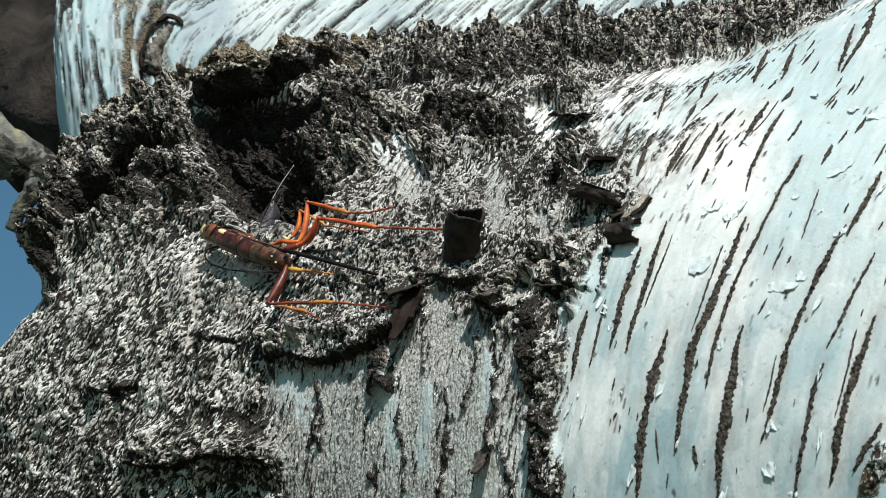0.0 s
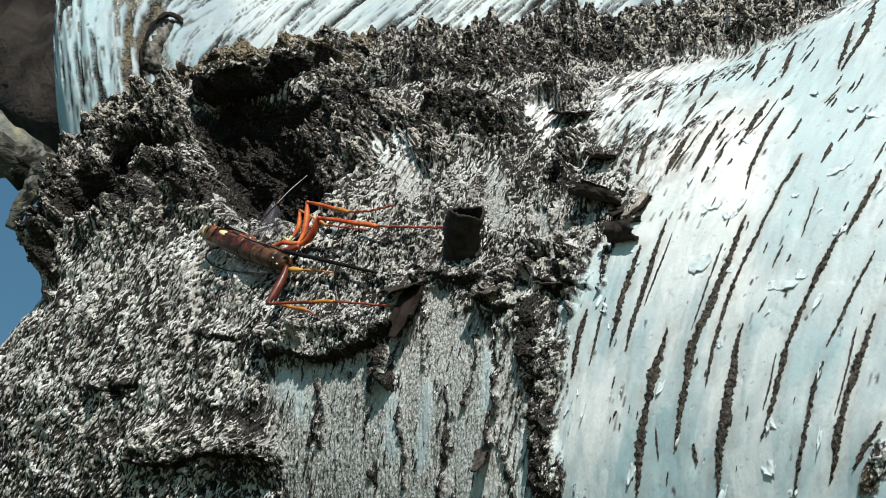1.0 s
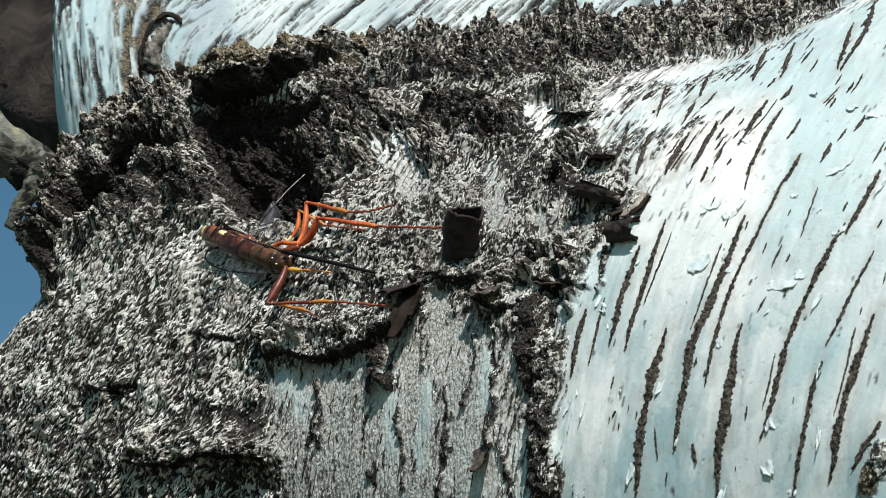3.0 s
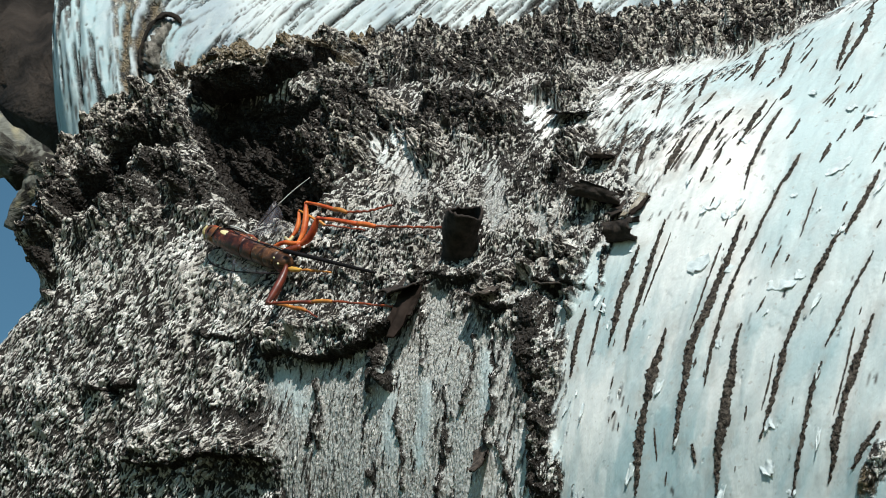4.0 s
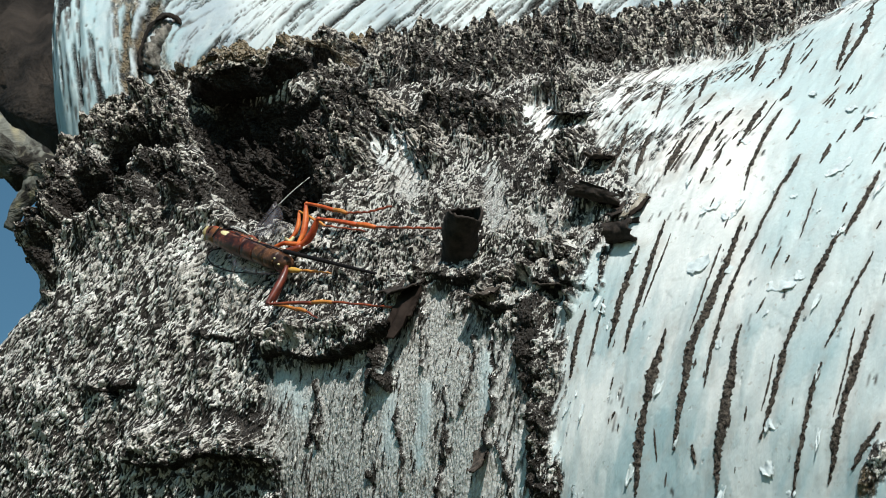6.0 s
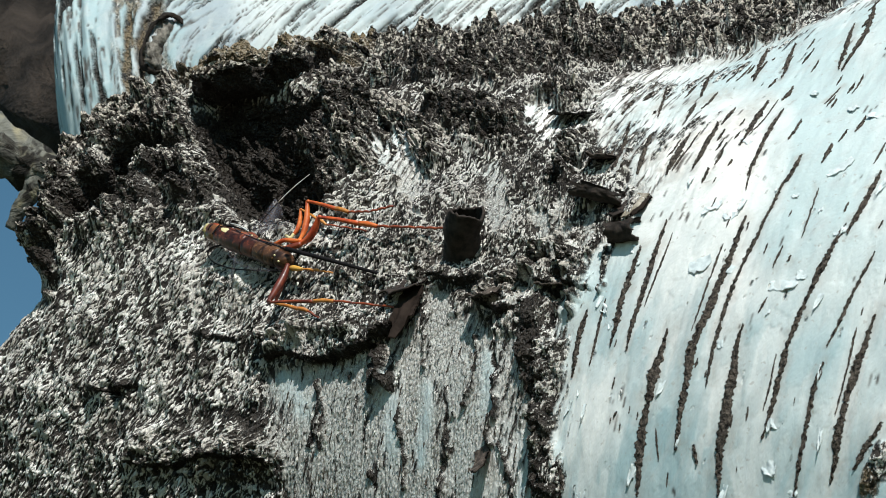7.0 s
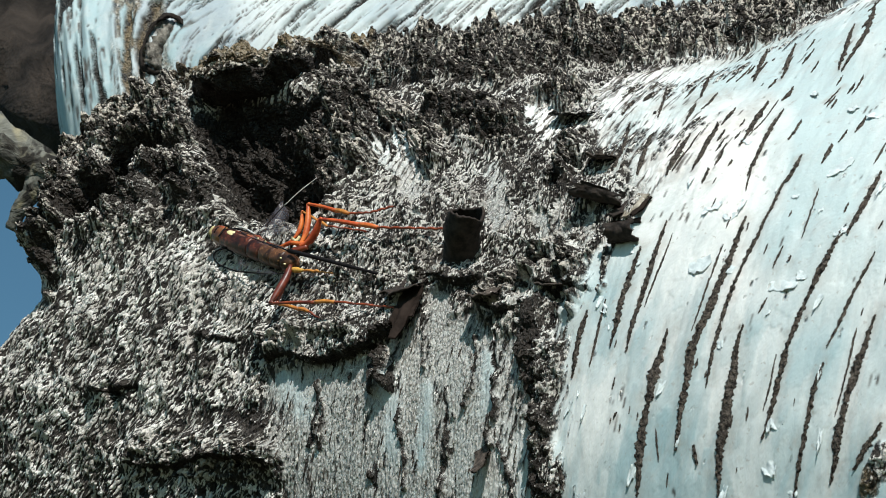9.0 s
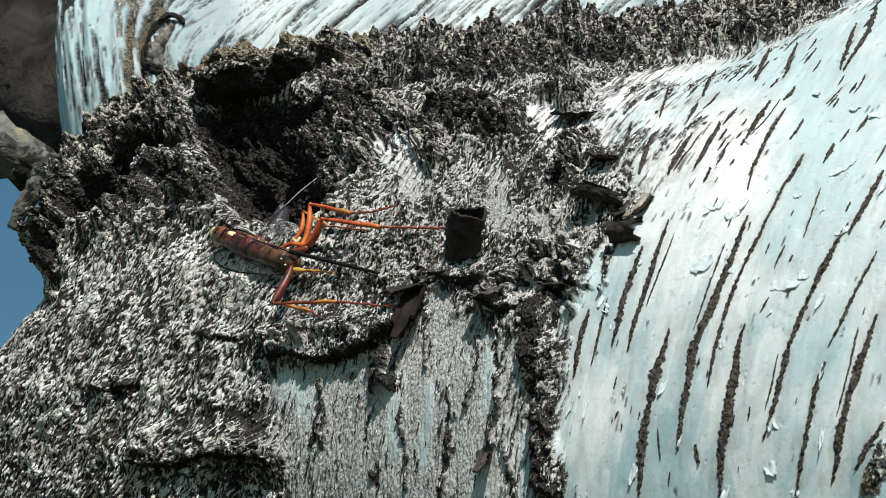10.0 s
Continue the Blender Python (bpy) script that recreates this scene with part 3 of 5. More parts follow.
class Stem:
    """A stem of the tree: an axis, a radius, a rounded end, and a bark relief."""

    def __init__(self, p, yaw, rise, radius, start, cap, power, relief, slip=((0, 1), (0, 0)), lean=0.0):
        self.p = np.array(p)
        self.a = np.array((math.cos(yaw) * math.cos(rise), -math.sin(yaw) * math.cos(rise), math.sin(rise)))
        e1 = np.array((0, -1.0, 0)) + self.a * self.a[1]
        self.e1 = e1 / np.linalg.norm(e1)
        self.e2 = np.cross(self.a, self.e1)
        self.e2 *= np.sign(self.e2[2])
        self.radius, self.start, self.cap, self.power, self.relief, self.slip, self.lean = radius, start, cap, power, relief, slip, lean

    def round_end(self, s):
        q = np.clip((self.start - s) / self.cap, 0, 1)
        return self.radius * np.sqrt(np.maximum(1 - q ** self.power, 0)) + 0.012 * np.maximum(s - 0.3, 0)

    def at(self, u, v, lift=0.0, relief=None):
        """Points of the surface at u, v millimetres, lift millimetres above the bark."""
        u, v = np.asarray(u, float), np.asarray(v, float)
        h = self.relief(u, v)[0] if relief is None else relief
        s, ang = u / 1000, v / 1000 / self.radius
        r0 = self.round_end(s - np.interp(v, *self.slip) / 1000)
        r = r0 + (h + lift) / 1000 * np.clip(r0 / self.radius * 2, 0, 1)
        s = s + self.lean * (0.066 - r * np.sin(ang)) * smooth(0.05, 0.0, s)
        return self.p + s[..., None] * self.a + r[..., None] * (np.cos(ang)[..., None] * self.e1 + np.sin(ang)[..., None] * self.e2)

    def axes(self, u, v):
        """The place, and the directions along, round and out of the stem there."""
        ang = v / 1000 / self.radius
        out = Vector(math.cos(ang) * self.e1 + math.sin(ang) * self.e2)
        rnd = Vector(-math.sin(ang) * self.e1 + math.cos(ang) * self.e2)
        return Vector(self.at(np.array([u]), np.array([v]))[0]), Vector(self.a), rnd, out


LIPS = (
    # lifted plates of bark: heights at both ends, run, and the lower edge along u
    ((1.3, 3.0), 13.0, (29.5, 34.0, 38.1, 44.2, 49.3, 56.2, 60.4, 64.3), (35.6, 32.4, 34.2, 32.6, 33.4, 35.4, 38.2, 43.5)),
    ((1.2, 2.0), 9.0, (1.1, 7.9, 15.5, 22.3, 29.3, 34.9, 41.8), (12.6, 11.4, 12.0, 14.2, 14.8, 15.0, 14.0)),
    ((1.6, 1.6), 5.0, (-13.0, -6.0, 1.5), (24.7, 24.4, 26.2)),
    ((0.7, 0.7), 4.0, (11.0, 18.0, 26.0), (37.3, 35.8, 36.4)),
    ((1.8, 1.8), 5.0, (66.0, 72.0, 77.0), (49.5, 49.0, 50.0)),
    ((1.8, 1.8), 4.0, (78.0, 83.0, 88.0), (45.0, 43.6, 45.0)),
    ((1.8, 1.8), 4.0, (88.5, 93.0, 99.0), (49.4, 48.0, 49.0)),
)


def lips(u, v):
    total, under = np.zeros_like(u), np.zeros_like(u)
    for k, (high, run, eu, ev) in enumerate(LIPS):
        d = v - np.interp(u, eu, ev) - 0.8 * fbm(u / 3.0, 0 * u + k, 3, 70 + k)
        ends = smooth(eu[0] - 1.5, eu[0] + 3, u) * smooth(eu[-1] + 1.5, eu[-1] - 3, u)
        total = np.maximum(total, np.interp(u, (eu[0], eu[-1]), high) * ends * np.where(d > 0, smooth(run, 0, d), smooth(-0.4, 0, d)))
        # strip beneath each edge, later darkened as its shade
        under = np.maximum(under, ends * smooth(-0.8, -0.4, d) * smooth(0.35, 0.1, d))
    return total, under


def scales(u, v, lean, wide, long, seed):
    """Noise drawn out into narrow scales that lean by some degrees from the way round the trunk."""
    c, k = math.cos(radians(lean)), math.sin(radians(lean))
    x, y = u * c - v * k, u * k + v * c
    x = x + 0.55 * fbm(x / 2.4, y / 4.5, 2, seed + 1)
    return perlin(x / wide, y / long, seed) + 0.55 * perlin(x / wide * 1.9, y / long * 1.7, seed + 2)


def trunk_relief(u, v):
    """Height of the bark in millimetres, and the shares of crust, grain, knobs, moss and so on."""
    wu = u + 1.5 * fbm(u / 7, v / 7, 3, 1) + 0.45 * perlin(u / 1.1, v / 1.6, 2)
    wv = v + 1.9 * fbm(u / 7, v / 7, 3, 3) + 0.6 * perlin(u / 1.1, v / 1.6, 4)
    edge = np.interp(wv, EDGE_V, EDGE_U)
    cork = smooth(-4.0, 5.0, edge - u + (3.5 + 5 * smooth(60, 85, v)) * fbm(u / 3, v / 9, 3, 6))
    streak = fbm(u / 0.9 - 0.05 * v, v / 7.0, 3, 8) + 0.3 * fbm(u / 0.6, v / 1.6, 2, 38)
    # the paler stripped bark under the lifted plate
    bare = smooth(-1.5, 1.5, np.interp(u, (33, 36, 60, 66, 75, 88, 95, 100), (10, 31, 36, 44, 44, 40, 30, 10)) - wv)
    bare = bare * smooth(-1.5, 1.5, wv - np.interp(u, (36, 42, 45), (23, 19, -20)))
    pale = field("pale", wu, wv)
    cork = np.maximum(cork * (1 - 0.93 * np.maximum(pale, 0.64 * bare)), field("crust", wu, wv) * 0.95)
    fibre = smooth(-26, 4, edge - u) * smooth(58, 82, v)
    crust = smooth(0.36, 0.56, cork + (0.62 + 0.55 * pale * smooth(50, 62, v)) * streak + 0.2 * fibre - 0.1 * pale)
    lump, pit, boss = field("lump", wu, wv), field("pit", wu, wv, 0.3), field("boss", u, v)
    lip, under = lips(u, v)
    rough = field("rough", wu, wv)
    knob = np.maximum(smooth(0.4, 2.4, lump), np.minimum(rough, 1)) * smooth(0.2, 0.6, cork)
    # thin slanting scales with creases between them
    clump = smooth(-0.28, 0.22, fbm(u / 2.6, v / 5.5, 3, 10))
    left = smooth(41, 35, u + 9 * fbm(u / 9, v / 9, 2, 13) - 0.25 * (v - 40))
    lens = left * scales(u, v, 27, 0.42, 1.7, 11) + (1 - left) * scales(u, v, 13, 0.35, 1.15, 81)
    lens = lens * (1 - bare) + bare * scales(u, v, 3, 0.45, 2.6, 84)
    lens = lens + left * 0.28 * scales(u, v, 27, 1.5, 10, 58) + (1 - left) * 0.4 * fbm((u - 0.22 * v) / 1.4, v / 16, 2, 57)
    lens = lens + 0.12 * (clump - 0.5)
    scale = smooth(-0.30, 0.38, lens)
    grain = np.clip(smooth(-0.16, 0.26, lens) * (0.72 + 0.3 * clump), 0, 1)
    plate = fbm(u / 4.5 + 0.06 * v, v / 8, 4, 14)
    shelves = smooth(-0.02, 0.05, plate) + smooth(0.2, 0.26, plate) + smooth(-0.26, -0.2, plate)
    knobs = 1.15 * billow(u / 5.4, v / 5.0, 3, 15) + 0.5 * fbm(u / 3, v / 3, 3, 16)
    # curled rims of cork on the knobs
    cu, cv = u + 0.9 * fbm(u / 2.2, v / 2.2, 2, 23), v + 0.9 * fbm(u / 2.2, v / 2.2, 2, 29)
    curls = smooth(0.35, 0.95, 1 - 3.0 * np.abs(perlin(cu / 1.15, cv / 1.05, 24)))
    crag = 0.9 * curls + 0.5 * np.abs(perlin(u / 1.9, v / 1.8, 25)) + 0.35 * perlin(u / 0.8, v / 0.8, 26)
    h = 0.5 * fbm(u / 22, v / 28, 2, 17) + 0.10 * fbm(u / 0.7, v / 7, 2, 19) * (1 - crust) + 0.22 * fbm(u / 4, v / 11, 3, 20)
    inner = np.maximum(smooth(-2, 5, edge - u) * 0.5, fibre * 1.5) * (1 - crust)
    h = h + inner * 0.42 * (1 - 2 * np.abs(perlin((u + 0.25 * v) / 0.6, v / 7, 28)))
    thick = smooth(0.25, 0.85, cork)
    h = h + crust * (0.15 + 0.18 * scale + thick * (0.15 + 0.30 * scale + 0.28 * shelves)) + thick * (1.5 * fbm(u / 7, v / 9, 3, 21))
    h = h + lump * (0.6 + 0.35 * fbm(u / 9, v / 9, 3, 22)) + knob * (5.2 * knobs + (0.5 - 0.3 * smooth(98, 115, v)) * crag) - pit * (0.85 + 0.5 * fbm(u / 4, v / 4, 3, 26)) + boss + lip
    # gaps between knobs darkened, rims paled: shading put into the colour
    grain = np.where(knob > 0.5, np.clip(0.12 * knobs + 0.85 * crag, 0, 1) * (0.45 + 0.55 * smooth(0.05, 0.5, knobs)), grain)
    # pits and lip undersides turn dark: their shade put into the colour
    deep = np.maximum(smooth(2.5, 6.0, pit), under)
    # dark threads in the paper
    thread = perlin(u / 0.55 + 0.5 * fbm(u / 3, v / 8, 2, 50), v / (6.5 + 11 * (bare > 0.5)), 51) + 0.5 * perlin(u / 0.3, v / 2.6, 52)
    thread = smooth(0.26, 0.40, thread + 0.5 * fbm(u / 6, v / 10, 2, 53) - 0.38 + 0.55 * smooth(-42, 2, edge - u) * smooth(56, 80, v) + 0.10 * bare - 0.06 * pale)
    # torn layers of the paper
    torn = fbm(u / 7, v / 34, 4, 55)
    sheet = smooth(0.0, 0.03, torn) + 0.8 * smooth(0.22, 0.25, torn) + 0.8 * smooth(-0.25, -0.22, torn)
    h = h + 0.09 * sheet * (1 - crust) * smooth(-4, -14, edge - u)
    # black cork and dark streaks, with the shade of hollows painted in
    dark_and_shade = np.maximum(field("dark_and_shade", wu, wv) * (0.45 + 0.9 * smooth(-0.25, 0.2, fbm(u / 5, v / 5, 3, 56))), 0.8 * bare * field("crust", wu, wv))
    grain = np.clip(grain * (1 - 0.8 * dark_and_shade) - 0.28 * dark_and_shade + 0.38 * field("pale_and_lit", wu, wv), -0.4, 1)
    age = smooth(-5, 3, edge - u + 6 * fbm(u / 8, v / 20, 2, 27)) * smooth(86, 66, v) * (1 - np.minimum(field("blue_and_shade", wu, wv), 1))
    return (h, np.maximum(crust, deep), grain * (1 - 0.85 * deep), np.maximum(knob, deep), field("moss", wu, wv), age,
            field("stain", wu, wv), np.clip(field("blue_and_shade", wu, wv) * (0.75 + 0.3 * (sheet - 1)), 0, 1), thread, left * (1 - bare))


def link(name, me, parent, label=""):
    ob = new(name, me)
    ob.parent = parent
    return tagged(ob, label)


def grid_mesh(name, pts, material, layers=()):
    """A sheet of quads from an array of points, with float layers on its vertices."""
    nu, nv = pts.shape[:2]
    k = np.arange(nu * nv).reshape(nu, nv)
    quads = np.stack([k[:-1, :-1], k[:-1, 1:], k[1:, 1:], k[1:, :-1]], -1).reshape(-1, 4)
    me = bpy.data.meshes.new(name)
    me.vertices.add(nu * nv)
    me.vertices.foreach_set("co", pts.reshape(-1).astype(np.float32))
    me.loops.add(quads.size)
    me.loops.foreach_set("vertex_index", quads.reshape(-1).astype(np.int32))
    me.polygons.add(len(quads))
    me.polygons.foreach_set("loop_start", np.arange(0, quads.size, 4, dtype=np.int32))
    me.update(calc_edges=True)
    me.polygons.foreach_set("use_smooth", np.ones(len(quads), bool))
    for key, values in layers:
        me.attributes.new(key, "FLOAT", "POINT").data.foreach_set("value", values.reshape(-1).astype(np.float32))
    me.materials.append(material)
    me.validate()
    return me


def stem_mesh(name, stem, us, vs, material):
    u, v = np.meshgrid(us, vs, indexing="ij")
    h, crust, grain, knob, moss, age, stain, blue_and_shade, thread, flow = stem.relief(u, v)
    # steep flanks crumble sideways
    steep = np.hypot(np.gradient(h, us, axis=0), np.gradient(h, vs, axis=1))
    wild = (0.06 + 0.9 * knob * (1 - 0.6 * smooth(98, 115, v))) * np.clip((steep - 1.0) / 2.2, 0, 1)
    pts = stem.at(u + wild * perlin(h / 1.4, u / 2.5, 91), v + wild * perlin(h / 1.4, v / 2.5, 92), relief=h + 0.6 * wild * perlin(h / 0.9, u / 1.1, 93))
    return grid_mesh(name, pts, material, (("crust", crust), ("grain", grain), ("knob", knob), ("moss", moss), ("age", age), ("stain", stain), ("blue_and_shade", blue_and_shade), ("thread", thread), ("flow", flow)))


# ---- ground ----
ground = grid_mesh("ground", np.stack(np.meshgrid(np.linspace(-60, 60, 61), np.linspace(-60, 60, 61), indexing="ij") + [np.zeros((61, 61))], -1),
                   plain("forest_floor", (0.03, 0.045, 0.015), (0.10, 0.09, 0.05), 0.95, 3.0, 0.2, 0.05))
tagged(new("ground", ground), "grassy forest floor under the leaning birch", "ground", kind="structure")

# ---- the birch ----
tree = new("birch_tree")
tree.matrix_basis = BASE
tagged(tree, "leaning white birch with rough black corky bark at a fork", "tree")
TRUNK = Stem((0, 0.0892, -0.0529), 0.7003, -0.0142, 0.0944, -0.003, 0.078, 3.6, trunk_relief,
             ((20, 30, 38, 46, 54, 59, 64, 70, 76, 90, 105, 125), (-8, -6, 1, 8, 4, 0, 4, 7, 8, 8, 8, 4)))
ROUND = 2000 * math.pi * TRUNK.radius / 2
fine_u = np.concatenate([np.arange(-89.9, -45, 0.27), np.arange(-45, 104, 0.2), np.arange(104, 172, 0.35), np.geomspace(173, 5200, 60)])
fine_v = np.concatenate([np.linspace(-ROUND * 0.9, -4, 40)[:-1], np.arange(-4, 140, 0.2), np.linspace(140, ROUND * 1.1, 30)])
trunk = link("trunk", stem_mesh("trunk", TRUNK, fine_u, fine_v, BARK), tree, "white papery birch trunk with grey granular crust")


def limb_relief(u, v):
    a = u - 0.78 * smooth(-22, 26, u) * (v - 40) + 0.9 * fbm(u / 9, v / 14, 2, 30) + 0.35 * fbm(u / 2, v / 5, 2, 42)
    gate = fbm(a / 8, v / 30, 3, 32)
    cracks = smooth(0.085, 0.035, np.abs(perlin(a / 3.4, v / 80, 31)) - 0.10 * smooth(0.05, 0.45, gate)) * smooth(-0.25, -0.05, gate + 0.25 * fbm(a / 1.2, v / 7, 2, 39))
    fine = smooth(0.06, 0.02, np.abs(perlin(a / 2.1 + 7, v / 60, 43))) * smooth(-0.1, 0.1, fbm(a / 3, v / 12, 2, 44))
    thread = np.maximum(smooth(0.24, 0.38, perlin(a / 0.9, v / 16, 40) + 0.5 * perlin(a / 0.5, v / 6, 41) + 0.35 * gate + 0.05), fine)
    band = 1.5 * fbm(u / 3, v / 9, 2, 36)
    tan = np.maximum(smooth(5.5, 2.5, np.abs(u + 13 + band)), 0.8 * smooth(2.6, 1, np.abs(u + 4.5 + band + 0.05 * (v - 50)))) * 0.8
    grain = np.clip(0.2 + fbm(a / 1.2, v / 5, 3, 33), 0, 1)
    # grey-blue bands; the left end's bluish shade is painted in as well
    veil = smooth(-0.15, 0.3, fbm(a / 5, v / 50, 3, 45)) + smooth(-10, -26, u)
    h = 1.5 * fbm(u / 30, v / 40, 2, 34) + 1.6 * fbm(a / 4, v / 40, 4, 35) - cracks * 1.3 - 0.3 * thread
    return h, np.maximum(0.95 * cracks, tan * smooth(-0.1, 0.15, fbm(a / 1.5, v / 12, 3, 37))), grain * (1 - cracks), 0.85 * cracks, tan, 0 * u, 0 * u, np.clip(veil, 0, 1) * (0.25 + 0.65 * smooth(25, -8, u)), 0.95 * thread, 0 * u + 1


LIMB = Stem((-0.061, 0.235, 0.0), 0.1, 0.0, 0.10, -0.019, 0.029, 3.0, limb_relief, lean=0.24)
limb = link("limb", stem_mesh("limb", LIMB, np.concatenate([np.arange(-50.9, 190, 0.5), np.geomspace(191, 1500, 24)]),
                              np.concatenate([np.arange(-40, 150, 0.6), np.linspace(150, 560, 50)]), LIMB_BARK), tree, "second white birch limb behind the ridge")


def lenticel(on, width, *path):
    """One cork line in the bark: a rough raised strip that follows the path (u, v)."""
    stem = TRUNK if on == trunk else LIMB
    p = np.array(path, float)
    cum = np.concatenate([[0], np.cumsum(np.hypot(*np.diff(p, axis=0).T))])
    k = np.linspace(0, cum[-1], max(8, int(cum[-1] / 0.3)))
    u, v = np.interp(k, cum, p[:, 0]), np.interp(k, cum, p[:, 1])
    if len(p) > 2:
        for _ in range(12):
            u[1:-1], v[1:-1] = (u[:-2] + u[2:] + 2 * u[1:-1]) / 4, (v[:-2] + v[2:] + 2 * v[1:-1]) / 4
    seed = int(p[0, 0] * 7 + p[0, 1] * 13) % 97
    ends = np.clip(np.minimum(k, cum[-1] - k) / (width * 1.6 + 0.14 * cum[-1]), 0, 1) ** 0.8
    wide = width * 0.36 * ends * np.clip(0.9 + 0.55 * perlin(k / 4.5, k * 0, seed) + 0.8 * perlin(k / 0.45, k * 0, seed + 1), 0.08, 2) + 0.04
    x = np.linspace(-1, 1, 13)
    side = 0.25 * width * perlin(k / 5.1, k * 0, seed + 2) + 0.10 * perlin(k / 1.0, k * 0, seed + 3)
    uu = (u + side)[:, None] + wide[:, None] * x[None, :] * 1.25 + 0.45 * perlin(k[:, None] / 0.45, x[None, :] * 2.5, seed + 4) * np.minimum(1, width)
    vv = v[:, None] + 0 * x[None, :]
    rough = billow(uu / 0.5, vv / 1.2, 2, seed)
    lift = (1 - x[None, :] ** 2) ** 0.7 * (0.05 + 0.55 * rough) * np.minimum(1, width / 1.2) - 0.25 * (np.abs(x)[None, :] > 0.95)
    return link("lenticel", grid_mesh("lenticel", stem.at(uu, vv, lift), LENTICEL), on)


lenticel(trunk, 2.1, (117.1, 15.4), (116.2, 24.2), (116.2, 32.3), (116.6, 42.4))
lenticel(trunk, 1.7, (123.0, 23.0), (122.6, 28.3), (122.4, 33.6), (122.1, 39.1), (122.8, 44.9), (123.6, 51.9), (123.4, 63.5))
lenticel(trunk, 0.9, (126.2, 33.1), (125.7, 41.1), (126.1, 50.9), (127.0, 59.5), (127.8, 73.4))
lenticel(trunk, 2.1, (131.2, 16.7), (130.8, 25.2), (130.4, 34.1), (129.9, 43.6))
lenticel(trunk, 1.2, (137.7, 25.7), (138.6, 32.8), (138.6, 40.9), (139.7, 48.4), (141.1, 56.5), (142.0, 61.8))
lenticel(trunk, 1.0, (144.1, 17.9), (144.5, 24.7), (144.7, 33.3), (145.3, 38.1))
lenticel(trunk, 0.7, (145.3, 40.4), (146.6, 47.7), (148.5, 56.7))
lenticel(trunk, 1.6, (149.8, 20.2), (149.8, 26.0), (150.2, 33.6), (151.2, 41.4), (151.7, 46.2))
lenticel(trunk, 1.3, (106.7, 38.8), (106.1, 47.4), (106.3, 57.0))
lenticel(trunk, 1.1, (109.7, 38.1), (109.7, 46.4), (109.3, 56.0), (108.8, 62.5))
lenticel(trunk, 1.4, (100.8, 33.1), (100.2, 40.1), (100.0, 45.1))
lenticel(trunk, 0.5, (103.6, 35.3), (103.4, 40.1), (102.9, 47.2))
lenticel(trunk, 1.1, (125.9, 24.2), (126.8, 21.2))
lenticel(trunk, 1.3, (115.4, 79.2), (114.8, 86.0), (114.5, 92.5))
lenticel(trunk, 0.9, (120.0, 72.1), (119.4, 79.7), (118.6, 89.7))
lenticel(trunk, 0.9, (128.0, 70.6), (128.1, 76.9))
lenticel(trunk, 1.3, (109.1, 73.6), (108.4, 79.9), (107.8, 86.0))
lenticel(trunk, 1.5, (104.4, 72.1), (104.0, 78.7), (103.6, 83.2))
lenticel(trunk, 1.1, (98.5, 72.4), (96.2, 80.4), (95.6, 84.2))
lenticel(trunk, 1.0, (92.6, 73.6), (91.5, 80.4), (89.4, 86.7))
lenticel(trunk, 1.1, (107.4, 100.1), (104.8, 107.9), (102.9, 113.4))
lenticel(trunk, 1.0, (113.3, 99.6), (110.8, 107.1), (109.1, 112.9))
lenticel(trunk, 0.9, (99.2, 95.0), (97.2, 100.8), (95.1, 107.1))
lenticel(trunk, 0.7, (100.6, 87.0), (99.8, 92.5))
lenticel(trunk, 0.7, (93.9, 88.7), (89.7, 99.6))
lenticel(trunk, 1.1, (124.2, 100.3), (120.5, 114.2))
lenticel(trunk, 1.1, (85.9, 89.5), (85.6, 94.5))
lenticel(trunk, 1.1, (142.8, 59.8), (143.6, 68.1), (143.7, 73.1))
lenticel(trunk, 0.5, (132.3, 53.2), (132.5, 57.5))
lenticel(trunk, 0.4, (135.2, 59.0), (134.2, 69.3))
lenticel(trunk, 0.7, (134.4, 54.5), (134.6, 55.7))
lenticel(trunk, 0.7, (147.7, 61.0), (147.9, 62.5))
lenticel(trunk, 0.6, (139.9, 50.4), (140.1, 52.2))
lenticel(trunk, 0.7, (115.6, 74.1), (115.8, 75.6))
lenticel(trunk, 0.4, (125.9, 90.7), (126.8, 95.3))
lenticel(trunk, 1.1, (112.6, 70.1), (112.2, 73.4))
lenticel(trunk, 0.6, (108.9, 31.8), (108.9, 33.8))
lenticel(trunk, 0.8, (110.5, 27.0), (110.7, 28.3))
lenticel(trunk, 0.4, (120.0, 73.9), (121.1, 68.8))
lenticel(trunk, 1.8, (153.4, 22.5), (154.4, 25.5), (156.3, 29.8))
lenticel(trunk, 0.9, (102.1, 18.7), (103.2, 15.2))
lenticel(trunk, 0.4, (118.5, 26.2), (120.0, 21.0))
lenticel(trunk, 0.4, (132.3, 45.4), (132.9, 48.2))
lenticel(trunk, 1.2, (121.5, 120.4), (125.0, 110.2), (125.0, 104.9), (125.0, 99.6))
lenticel(trunk, 0.5, (126.8, 93.2), (126.6, 89.9))
# thin strands beside the broad lines
for su, v0, v1 in ((121.2, 42, 58), (137.0, 30, 39), (148.9, 30, 44), (110.9, 46, 60), (115.9, 82, 93), (105.2, 74, 84)):
    lenticel(trunk, 0.35, (su, v0), (su + 0.3, (v0 + v1) / 2), (su + 0.1, v1))


